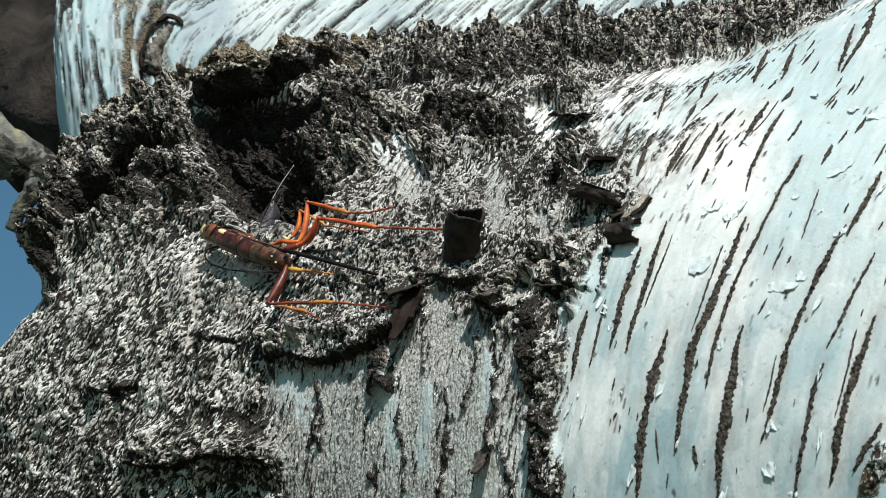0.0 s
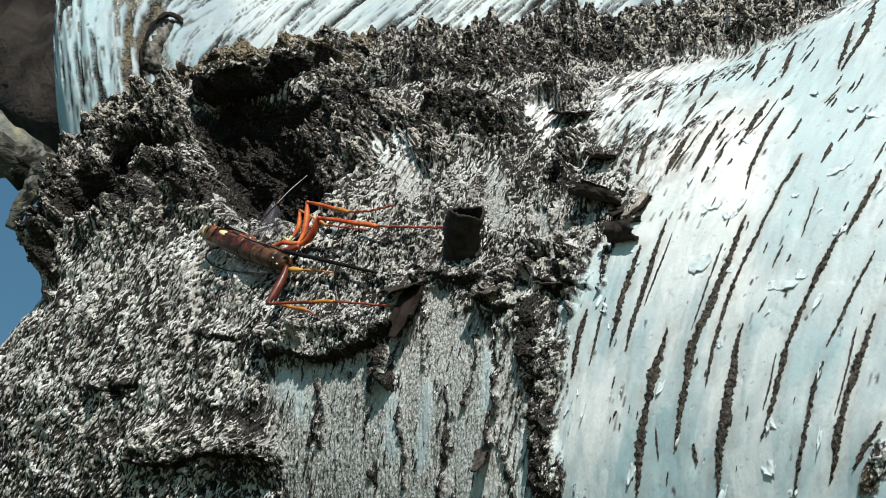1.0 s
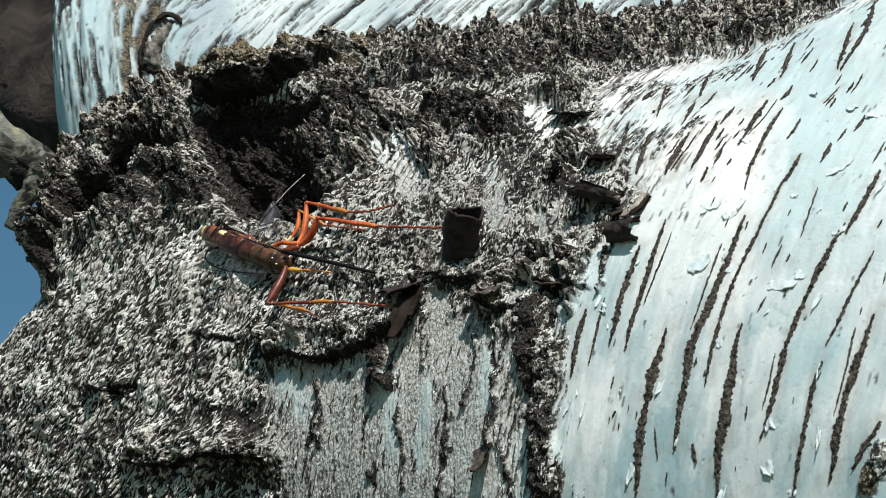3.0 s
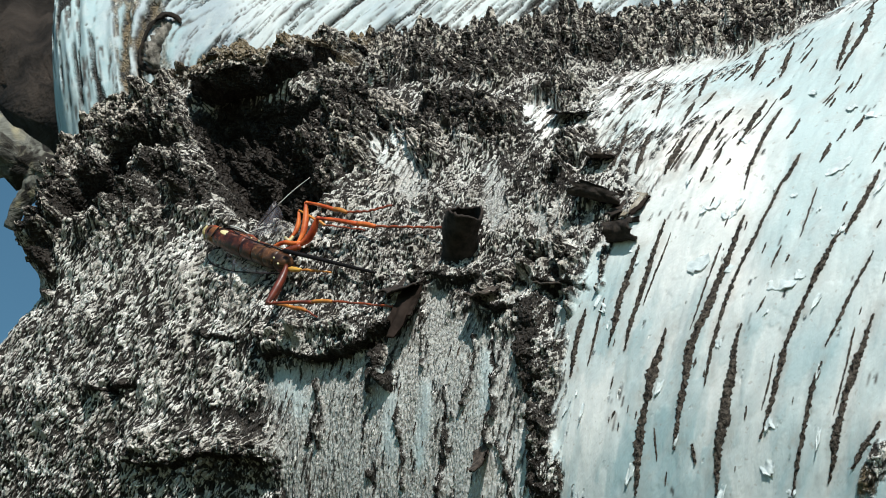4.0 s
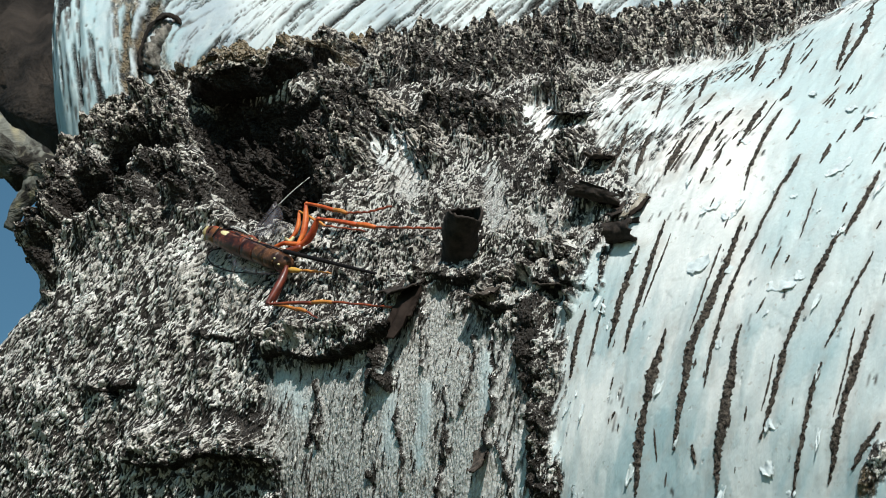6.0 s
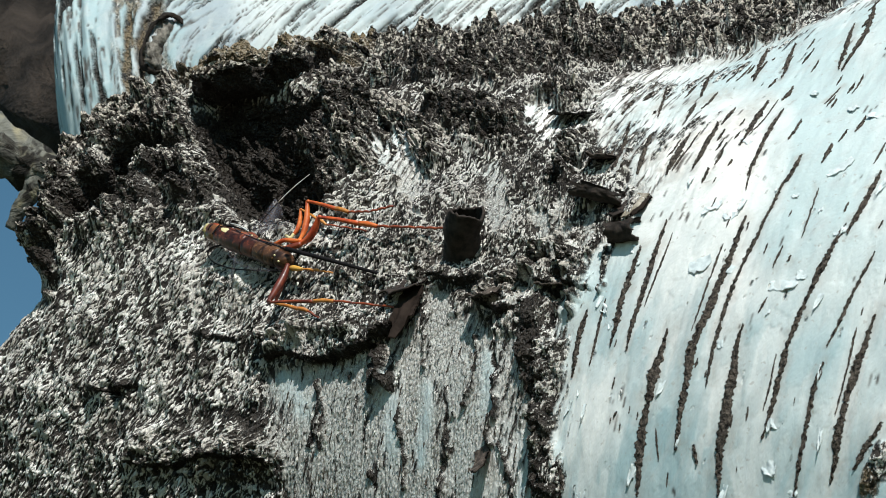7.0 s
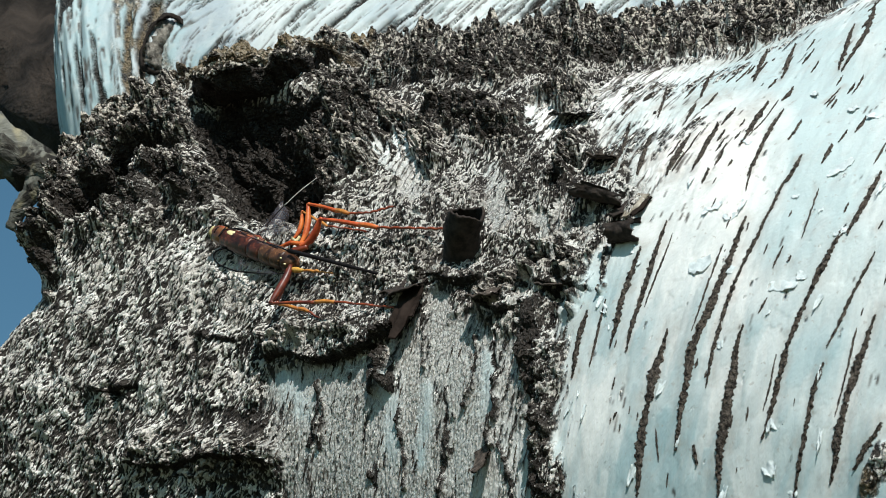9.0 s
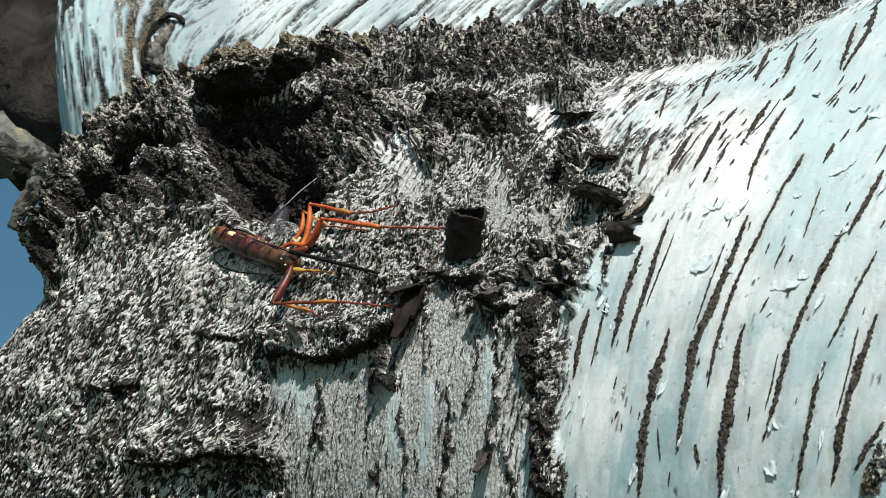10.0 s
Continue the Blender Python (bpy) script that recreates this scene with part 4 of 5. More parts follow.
# ---- flakes and curls of bark ----
def flake(on, u, v, along, width, length, lift, curl, material, name="bark_flake", ragged=0.35, label="", thick=0.3, sink=0.4):
    """A lifted scale of bark. along: the way it hangs from its hinge, degrees from the trunk's line; lift, curl: degrees."""
    stem = TRUNK if on == trunk else LIMB
    o, tu, tv, out = stem.axes(u, v)
    go = tu * math.cos(radians(along)) + tv * math.sin(radians(along))
    hinge = out.cross(go)
    n_p, n_q = max(10, int(width / 0.45)), max(10, int(length / 0.45))
    seed = (u * 3 + v * 5) % 50
    top = np.zeros((n_p, n_q, 3))
    low = np.zeros((n_p, n_q, 3))
    for i in range(n_p):
        x = -1 + 2 * i / (n_p - 1)
        reach = length * (1 - ragged * (0.5 * x * x + 0.9 * abs(float(perlin(x * 2.2 + seed, 0.3, 1))) + 0.5 * abs(float(perlin(x * 7 + seed, 0.7, 2)))))
        pos = hinge * (x * width / 2) - out * sink
        step = reach / (n_q - 1)
        for j in range(n_q):
            q = j / (n_q - 1)
            a = radians(lift + curl * q + 16 * float(perlin(x * 1.7 + seed, q * 1.9, 3)))
            way = go * math.cos(a) + out * math.sin(a)
            nor = out * math.cos(a) - go * math.sin(a)
            bumpy = 0.35 * float(perlin(x * width / 2.5 + seed, q * length / 2.5, 4)) + 0.18 * float(perlin(x * width / 0.9, q * length / 0.9, 5))
            top[i, j] = o + (pos + nor * (bumpy + thick)) / 1000
            low[i, j] = o + (pos + nor * bumpy) / 1000
            pos = pos + way * step
    both = np.concatenate([top, low[:, ::-1], top[:, :1]], axis=1)
    pu, pq = np.meshgrid(np.arange(both.shape[0]), np.arange(both.shape[1]), indexing="ij")
    one = np.ones(both.shape[:2])
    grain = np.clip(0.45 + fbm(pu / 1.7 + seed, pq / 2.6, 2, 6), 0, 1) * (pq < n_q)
    return link(name, grid_mesh(name, both, material, (("crust", one), ("grain", grain), ("knob", one * 0.25), ("moss", one * 0))), on, label)


def rolled(u, v, radius, height, sweep, out_by, flat, label, material, axis=(-0.06, -0.55, 0.83), taper=0.3):
    """A sheet of bark rolled into a tube whose axis runs round the trunk; open at its top."""
    o, tu, tv, up = TRUNK.axes(u, v)
    tv = Vector(axis).normalized()
    side = Vector((0, 0, 1)).cross(tv) if abs(tv.x) > 0.5 else Vector((1, 0.1, 0))
    tu = (side - tv * side.dot(tv)).normalized()
    out = tu.cross(tv)
    o = o + up * (out_by / 1000)
    out_by = 0.0
    n_a, n_h = 40, 30
    walls = []
    for inner in (0, 1):
        w = np.zeros((n_a, n_h, 3))
        for i in range(n_a):
            a = radians(sweep[0] + (sweep[1] - sweep[0]) * i / (n_a - 1))
            tall = height * (1 - 0.5 * abs(float(perlin(i / 6 + u, 0.4, 7))) - 0.22 * abs(float(perlin(i / 1.9 + u, 0.4, 8))))
            for j in range(n_h):
                q = j / (n_h - 1)
                r = (radius - 0.35 * inner) * (1.08 - taper * q + 0.22 * float(perlin(i / 9 + u, q * 3, 9)) + 0.08 * float(perlin(i / 2.2, q * 9, 10)))
                w[i, j] = o + (tu * (r * math.cos(a)) + out * (r * flat * math.sin(a) + out_by) + tv * (tall * (q - 0.5))) / 1000
        walls.append(w)
    both = np.concatenate([walls[0], walls[1][:, ::-1], walls[0][:, :1]], axis=1)
    return link("bark_curl", grid_mesh("bark_curl", both, material), trunk, label)


# ---- overhanging ridges of cork ----
def ridge(width, height, over, seed, dark, mossy, *path):
    """A craggy ledge of cork on the trunk along a path (u, v): its crest hangs over to the lower side."""
    p = np.array(path, float)
    cum = np.concatenate([[0], np.cumsum(np.hypot(*np.diff(p, axis=0).T))])
    k = np.linspace(0, cum[-1], int(cum[-1] / 0.32))
    u, v = np.interp(k, cum, p[:, 0]), np.interp(k, cum, p[:, 1])
    for _ in range(30):
        u[1:-1], v[1:-1] = (u[:-2] + u[2:] + 2 * u[1:-1]) / 4, (v[:-2] + v[2:] + 2 * v[1:-1]) / 4
    ends = np.clip(np.minimum(k, cum[-1] - k) / 8, 0.05, 1) ** 0.5
    x = np.linspace(-1, 1, 64)
    kk, xx = np.meshgrid(k, x, indexing="ij")
    tall = ends[:, None] * (1 + 0.5 * fbm(k / 9, k * 0, 3, seed)[:, None])
    dome = np.sqrt(np.maximum(0, 1 - xx ** 2))
    knobs = billow(kk / 5, xx * width / 5, 3, seed + 1) * 1.1
    curls = smooth(0.35, 0.95, 1 - 3.0 * np.abs(perlin(kk / 1.5 + 0.5 * perlin(kk / 2, xx * width / 2, seed + 7), xx * width / 1.4, seed + 2)))
    crag = 1.1 * curls + 0.6 * np.abs(perlin(kk / 1.9, xx * width / 1.9, seed + 8)) + 0.35 * perlin(kk / 0.7, xx * width / 0.7, seed + 3)
    body = height * tall * dome + dome * (3.0 * knobs + 0.5 * crag) * min(1, height / 4.5)
    vv = v[:, None] + width * 0.5 * xx * ends[:, None] - over * dome * tall * (1 + 0.5 * fbm(kk / 5, xx * 2, 3, seed + 4)) + 0.3 * crag * dome
    uu = u[:, None] + 1.6 * fbm(kk / 4, xx * 1.7, 3, seed + 5) + 0.3 * perlin(kk / 0.8, xx * 5, seed + 6)
    base = fbm(uu / 22, vv / 28, 2, 17) * 0.5 + field("boss", uu, vv) + 0.5 * field("lump", uu, vv)
    pts = TRUNK.at(uu, vv, relief=base + body - 1.0)
    # the lower side gets no pale grain: the overhang's shade is painted
    one = np.ones_like(kk)
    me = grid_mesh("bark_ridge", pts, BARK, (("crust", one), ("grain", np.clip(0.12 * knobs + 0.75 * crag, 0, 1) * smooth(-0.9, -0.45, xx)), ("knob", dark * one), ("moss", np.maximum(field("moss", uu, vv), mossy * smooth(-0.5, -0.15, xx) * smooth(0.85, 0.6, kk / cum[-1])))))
    return link("bark_ridge", me, trunk, "craggy dark cork ridge, mossy along the top")


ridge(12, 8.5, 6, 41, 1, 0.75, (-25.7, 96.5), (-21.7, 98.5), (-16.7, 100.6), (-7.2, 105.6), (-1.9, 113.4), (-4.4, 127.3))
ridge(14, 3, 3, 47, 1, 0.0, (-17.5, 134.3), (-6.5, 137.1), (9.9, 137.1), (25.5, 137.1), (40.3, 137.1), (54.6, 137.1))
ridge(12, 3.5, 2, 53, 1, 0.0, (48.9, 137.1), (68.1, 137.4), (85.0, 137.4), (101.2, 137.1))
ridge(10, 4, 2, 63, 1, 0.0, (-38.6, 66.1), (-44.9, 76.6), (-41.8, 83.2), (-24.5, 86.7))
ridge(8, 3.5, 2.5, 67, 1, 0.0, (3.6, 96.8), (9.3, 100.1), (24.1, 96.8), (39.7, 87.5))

# the lifted edge under the insect
flake(trunk, 61.5, 49.0, -78, 8.0, 7.0, 24, 35, CURL, label="dark brown bark scale curling outward")
flake(trunk, 66.0, 54.0, -80, 8.0, 5.0, 12, 20, BARK)
flake(trunk, 64.0, 47.0, -86, 4.6, 12.5, 4, 6, INNER, label="smooth brown inner face of a bark scale", ragged=0.65, sink=-0.3)
# the rolled curl beside the feet
rolled(70.7, 56.6, 2.75, 12.0, (-60, 312), 2.4, 0.9, "dark brown rolled tube of bark", CURL, (0.10, -0.52, 0.85), taper=-0.1)
# curls at the edge of the white bark
rolled(95.3, 66.0, 2.1, 10.0, (-30, 200), 1.6, 0.8, "dark brown half-rolled bark with pale edge", CURL, (0.90, -0.36, -0.24), 0.1)
flake(trunk, 99.2, 66.6, -88, 4.6, 5.5, 10, 16, CURL, "bark_curl", 0.5, "dark brown hanging scale of bark")
rolled(102.4, 59.6, 2.3, 6.0, (-50, 215), 1.2, 0.85, "dark brown cup of curled bark", CURL, (0.80, -0.45, 0.12), -0.1)
flake(trunk, 102.2, 67.8, -95, 2.4, 7.5, 3, 10, TAN, "bark_curl", 0.7, "tan papery curl of bark", sink=-0.3)
flake(trunk, 103.6, 67.2, -92, 0.9, 6.5, 10, 14, INNER, "bark_curl", 0.3, "brown curled edge of bark", sink=-0.3)
flake(trunk, 92.4, 50.5, -90, 6.0, 4.0, 20, 50, FLAKE)
flake(trunk, 80.5, 47.0, -85, 5.5, 4.5, 22, 50, FLAKE)
flake(trunk, 86.2, 59.0, -75, 6.0, 4.5, 20, 40, BARK)
flake(trunk, 76.0, 90.0, -90, 8.0, 4.5, 18, 30, BARK)
flake(trunk, 90.0, 78.0, -90, 4.0, 7.0, 25, 40, FLAKE)
# loose paper on the white bark
flake(trunk, 118.0, 55.0, -60, 4.0, 3.5, 4, 10, PAPER, "bark_paper", 0.6, thick=0.1, sink=0.1)
flake(trunk, 134.7, 51.5, -75, 5.0, 3.0, 3, 12, PAPER, "bark_paper", 0.6, thick=0.1, sink=0.1)
flake(trunk, 135.5, 74.5, -40, 5.0, 2.5, 4, 10, PAPER, "bark_paper", 0.6, thick=0.1, sink=0.1)
for _ in range(30):
    # thin slivers that lift along the grain
    flake(trunk, RNG.uniform(101, 152), RNG.uniform(12, 78), -90 + RNG.uniform(-12, 12), RNG.uniform(0.5, 1.3), RNG.uniform(1.5, 5), 3, RNG.uniform(6, 18), PAPER, "bark_paper", 0.8, thick=0.08, sink=0.06)
for _ in range(16):
    flake(trunk, RNG.uniform(102, 150), RNG.uniform(14, 100), -90 + RNG.uniform(-60, 60), RNG.uniform(1.2, 2.8), RNG.uniform(1.2, 3), 3, RNG.uniform(5, 12), PAPER, "bark_paper", 0.7, thick=0.08, sink=0.08)
# a curled splinter low on the trunk
flake(trunk, 85.6, 20.5, -55, 3.2, 8.5, 20, 45, FLAKE, "bark_splinter", 0.5, "dark curled splinter of bark", 0.4)

# small cork flecks in the white bark below the ridge
for _ in range(85):
    fu, fv = RNG.uniform(76, 150), RNG.uniform(72, 118)
    fl = RNG.uniform(0.8, 6.5)
    lenticel(trunk, RNG.uniform(0.3, 0.95), (fu, fv), (fu + fl * 0.03, fv + fl * 0.5), (fu, fv + fl))
for _ in range(30):
    fu, fv = RNG.uniform(104, 160), RNG.uniform(16, 72)
    fl = RNG.uniform(0.5, 2.5)
    lenticel(trunk, RNG.uniform(0.2, 0.5), (fu, fv), (fu, fv + fl))
for _ in range(130):
    fu, fv = RNG.uniform(28, 100), RNG.uniform(4, 36)
    fl = RNG.uniform(0.4, 2.6)
    lenticel(trunk, RNG.uniform(0.2, 0.5), (fu, fv), (fu, fv + fl))



# ---- corky knobs along the ridge ----
def knob_mesh(seed, material):
    bm = bmesh.new()
    bmesh.ops.create_icosphere(bm, subdivisions=2, radius=1.0)
    for w in bm.verts:
        c = w.co * 1.3 + Vector((seed * 7.1, seed * 3.3, 0))
        w.co *= 0.7 + 0.5 * noise.noise(c) + 0.8 * abs(noise.noise(c * 2.3)) + 0.3 * noise.noise(c * 5.5)
    me = bpy.data.meshes.new("bark_nodule")
    bm.to_mesh(me)
    bm.free()
    me.polygons.foreach_set("use_smooth", np.ones(len(me.polygons), bool))
    # raised rims pale and hollows dark, as shading in the colour
    rim = [min(1.0, max(0.0, (w.co.length - 0.65) * 1.3)) for w in me.vertices]
    for key, values in (("crust", [1.0] * len(rim)), ("knob", [1.0] * len(rim)), ("grain", rim)):
        me.attributes.new(key, "FLOAT", "POINT").data.foreach_set("value", values)
    me.materials.append(material)
    return me


KNOBS = [knob_mesh(k, BARK) for k in range(8)]
tu, tv = RNG.uniform(-60, 130, 6000), RNG.uniform(10, 150, 6000)
share = trunk_relief(tu, tv)[3] * (field("pit", tu, tv) < 5)
for k in np.nonzero(share > RNG.uniform(0.25, 1.3, 6000))[0][:280]:
    o, au, av, out = TRUNK.axes(tu[k], tv[k])
    ob = link("bark_nodule", KNOBS[k % 8], trunk)
    size = RNG.uniform(0.35, 0.95) / 1000
    turn = Euler(RNG.uniform(0, 6.28, 3)).to_matrix().to_4x4()
    ob.matrix_basis = Matrix.Translation(o - out * size * 0.15) @ turn @ Matrix.Diagonal((size, size * RNG.uniform(0.7, 1.2), size * RNG.uniform(0.6, 1.1), 1))


def crumbs(count):
    """The countless smaller knobs, joined into one mesh."""
    cu, cv = RNG.uniform(-70, 130, count * 14), RNG.uniform(8, 150, count * 14)
    pick = np.nonzero(trunk_relief(cu, cv)[3] * (field("pit", cu, cv) < 5) > RNG.uniform(0.2, 1.4, count * 14))[0][:count]
    at = TRUNK.at(cu[pick], cv[pick], lift=0.1)
    ball = bmesh.new()
    bmesh.ops.create_icosphere(ball, subdivisions=2, radius=1.0)
    dirs = np.array([w.co[:] for w in ball.verts])
    tris = np.array([[w.index for w in f.verts] for f in ball.faces])
    ball.free()
    size = RNG.uniform(0.2, 0.7, len(pick)) / 1000
    a, c = RNG.uniform(0, 90, (2, len(pick)))
    bump = 0.85 + 1.1 * np.abs(perlin(dirs[None, :, 0] * 1.6 + a[:, None], dirs[None, :, 1] * 1.6 + dirs[None, :, 2] + c[:, None], 61)) + 0.5 * perlin(dirs[None, :, 2] * 3 + a[:, None], dirs[None, :, 0] * 3 + c[:, None], 62)
    pts = (at[:, None, :] + dirs[None] * (bump * size[:, None])[..., None]).reshape(-1, 3)
    faces = (tris[None] + (np.arange(len(pick)) * len(dirs))[:, None, None]).reshape(-1, 3)
    me = bpy.data.meshes.new("cork_rubble")
    me.from_pydata(pts.tolist(), [], faces.tolist())
    me.polygons.foreach_set("use_smooth", np.ones(len(me.polygons), bool))
    # high parts pale, hollows dark: painted shading here too
    one = np.ones(len(pts))
    for key, values in (("crust", one), ("grain", np.clip((bump.reshape(-1) - 0.85) * 1.3, 0, 1)), ("knob", one)):
        me.attributes.new(key, "FLOAT", "POINT").data.foreach_set("value", values.astype(np.float32))
    me.materials.append(BARK)
    return tagged(link("cork_rubble", me, trunk), "dark cork crumbs", kind="stuff")


crumbs(1500)


# ---- small shapes ----
def ring_tube(points, radii, seg=10, flat=1.0, rough=0.0):
    """A smooth tube along points (millimetres) with a radius at each, closed at both ends."""
    p = np.array(points, float)
    cum = np.concatenate([[0], np.cumsum(np.linalg.norm(np.diff(p, axis=0), axis=1))])
    n = max(6, 5 * (len(p) - 1))
    k = np.linspace(0, cum[-1], n)
    c = np.stack([np.interp(k, cum, p[:, i]) for i in range(3)], -1)
    r = np.interp(k, cum, radii)
    if len(p) > 2:
        for _ in range(2):
            c[1:-1] = (c[:-2] + c[2:] + 2 * c[1:-1]) / 4
    bm = bmesh.new()
    rings = []
    side = None
    for i in range(n):
        d = Vector(c[min(i + 1, n - 1)] - c[max(i - 1, 0)]).normalized()
        side = d.orthogonal().normalized() if side is None else (side - d * side.dot(d)).normalized()
        up = d.cross(side)
        ring = []
        for j in range(seg):
            a = 2 * math.pi * j / seg
            w = Vector(c[i]) + (side * math.cos(a) + up * math.sin(a) * flat) * float(r[i]) * (1 + rough * noise.noise(Vector((i * 0.7, j * 1.3, radii[0] * 9))))
            ring.append(bm.verts.new(w / 1000))
        rings.append(ring)
    for a, b in zip(rings, rings[1:]):
        for j in range(seg):
            bm.faces.new((a[j], a[(j + 1) % seg], b[(j + 1) % seg], b[j]))
    bm.faces.new(rings[0][::-1])
    bm.faces.new(rings[-1])
    return bm


def part(name, bm, material, parent, label="", origin=(0, 0, 0)):
    """Links a bmesh as one smooth mesh object under a thing or part. origin: millimetres, in the parent's space."""
    me = bpy.data.meshes.new(name)
    bmesh.ops.translate(bm, verts=bm.verts, vec=-Vector(origin) / 1000)
    bmesh.ops.recalc_face_normals(bm, faces=bm.faces)
    bm.to_mesh(me)
    bm.free()
    me.polygons.foreach_set("use_smooth", np.ones(len(me.polygons), bool))
    me.materials.append(material)
    ob = link(name, me, parent, label)
    ob.location = Vector(origin) / 1000
    return ob


# ---- the stub behind the fork and the dark bough ----
stub = part("broken_twig", ring_tube([(-140, 130, 38), (-112, 127, 27), (-103, 124, 22), (-97, 121, 19), (-90, 118, 17)], [7.5, 6.6, 5.6, 4.6, 3.0], 26, 1.0, 0.6), TWIG, tree, "grey-green weathered twig stub")
part("claw", ring_tube([(-92, 119, 19), (-95, 118, 16.5), (-97.8, 117, 12.5), (-100.5, 117, 8.5), (-102.4, 117, 4.4)], [4.2, 3.6, 2.6, 2.1, 1.5], 14, 0.7, 0.4), TWIG, stub)
part("bough", ring_tube([(-70, 250, 24), (-118, 310, 42), (-150, 370, 60), (-160, 400, 84), (-160, 410, 115), (-156, 410, 150), (-150, 410, 260)], [24, 24, 27, 29, 30, 30, 30], 30, 1.0, 0.4), DARKBARK, tree, "dark brown bough, its shade in the colour")
# an old knot on the limb: a hooked rim of cork round a grey core
KNOTBARK = plain("knot_bark", (0.02, 0.016, 0.013), (0.30, 0.27, 0.23), 0.85, 380, 0.25, 0.001)
o, tu, tv, out = LIMB.axes(-6.5, 54.0)


def on_knot(x, y, z):
    return (o + (tu * x + tv * y + out * z) / 1000) * 1000


rim = [on_knot(x, y, 0.4) for x, y in ((6.2, 6.0), (4.6, 8.6), (1.4, 8.8), (-1.2, 6.2), (-2.6, 2.0), (-3.4, -3.0), (-2.6, -7.0), (0.6, -9.2), (4.0, -8.4))]
part("knot", ring_tube(rim, [0.4, 0.9, 1.1, 0.8, 0.55, 0.6, 0.8, 0.7, 0.3], 12, 0.6, 1.2), DARKBARK, limb, "dark hooked rim of an old knot")
core = [on_knot(x, y, 0.2) for x, y in ((3.6, 5.6), (2.2, 2.6), (0.6, -1.4), (0.4, -5.0), (1.8, -7.6))]
part("knot_core", ring_tube(core, [1.0, 2.3, 2.4, 2.9, 1.5], 18, 0.5, 0.9), KNOTBARK, limb, "grey-brown core of the knot")


# ---- the insect ----
def glossy(name, c0, c1, rough, scale=900, coat=0.3):
    n = Nodes(name, rough, 0.5)
    f = n.noise(scale, 3, 0.6)
    n.color(n.mix(n.span(f, 0.35, 0.65), c0, c1))
    n.b.inputs["Coat Weight"].default_value = coat
    return n.bump(f, 0.25, 0.0001).m




def carapace(name, deep, mid, bright):
    """Dark shell with cloudy reddish blotches."""
    n = Nodes(name, 0.38, 0.35)
    shell = n.mix(n.span(n.noise(480, 3, 0.6, warp=0.8), 0.38, 0.62), deep, mid)
    shell = n.mix(n.span(n.noise(650, 4, 0.65, warp=1.2), 0.56, 0.66, 0, 0.85), shell, bright)
    n.color(shell)
    n.b.inputs["Coat Weight"].default_value = 0.1
    return n.bump(n.noise(1500, 3), 0.35, 0.00015).m


MAHOGANY = carapace("chitin_mahogany", (0.018, 0.006, 0.004), (0.095, 0.024, 0.012), (0.27, 0.075, 0.035))
AMBER = carapace("chitin_amber", (0.022, 0.009, 0.005), (0.12, 0.05, 0.022), (0.30, 0.14, 0.06))
RUST = glossy("chitin_rust", (0.10, 0.015, 0.007), (0.32, 0.06, 0.016), 0.42, 420, 0.12)
ORANGE = glossy("chitin_orange", (0.40, 0.055, 0.010), (0.74, 0.20, 0.035), 0.42, 420, 0.12)
YELLOW = glossy("chitin_yellow", (0.48, 0.22, 0.03), (0.68, 0.38, 0.07), 0.4)
GOLD = glossy("chitin_amber_gold", (0.40, 0.13, 0.02), (0.66, 0.28, 0.05), 0.4)
SCARLET = glossy("chitin_scarlet", (0.30, 0.03, 0.010), (0.66, 0.12, 0.025), 0.4, 420, 0.12)
CRIMSON = glossy("chitin_crimson", (0.05, 0.010, 0.006), (0.20, 0.035, 0.014), 0.4, 420, 0.12)
CREAM = glossy("chitin_cream", (0.62, 0.52, 0.24), (0.80, 0.72, 0.42), 0.4)
HEADTONE = glossy("chitin_gold", (0.07, 0.022, 0.008), (0.25, 0.10, 0.028), 0.3, 420)
BLACK = glossy("chitin_black", (0.004, 0.0035, 0.004), (0.012, 0.009, 0.009), 0.7, 900, 0.0)
BLACK.node_tree.nodes["Principled BSDF"].inputs["Specular IOR Level"].default_value = 0.15
OLIVE = glossy("chitin_olive", (0.22, 0.17, 0.06), (0.46, 0.38, 0.17), 0.4)
BLOTCH = glossy("chitin_blotch", (0.10, 0.035, 0.02), (0.24, 0.10, 0.06), 0.35, 700)
HORN = glossy("antenna_horn", (0.45, 0.43, 0.40), (0.7, 0.68, 0.65), 0.35)
wing_nodes = Nodes("wing_membrane", 0.25, 0.5)
wing_nodes.color((0.13, 0.115, 0.13))
wing_nodes.put(wing_nodes.b.inputs["Alpha"], wing_nodes.span(wing_nodes.noise(300, 2), 0.35, 0.65, 0.12, 0.5))
WING = wing_nodes.m

WASP_AT = Vector((-28.0, 6.0, -1.0))          # over the bark, millimetres
wasp = new("ichneumon_wasp")
wasp.matrix_basis = BASE @ Matrix.Translation((WASP_AT + Vector((0, -1.2, 0))) / 1000)
tagged(wasp, "slender orange and mahogany wasp drilling into birch bark", "wasp")


def mm(*points):
    return [tuple(Vector(p) - WASP_AT) for p in points]


NOSE, TAIL = Vector((-44.6, 21.0, 3.2)) - WASP_AT, Vector((-28.6, 5.0, -2.5)) - WASP_AT
ALONG = (TAIL - NOSE).normalized()


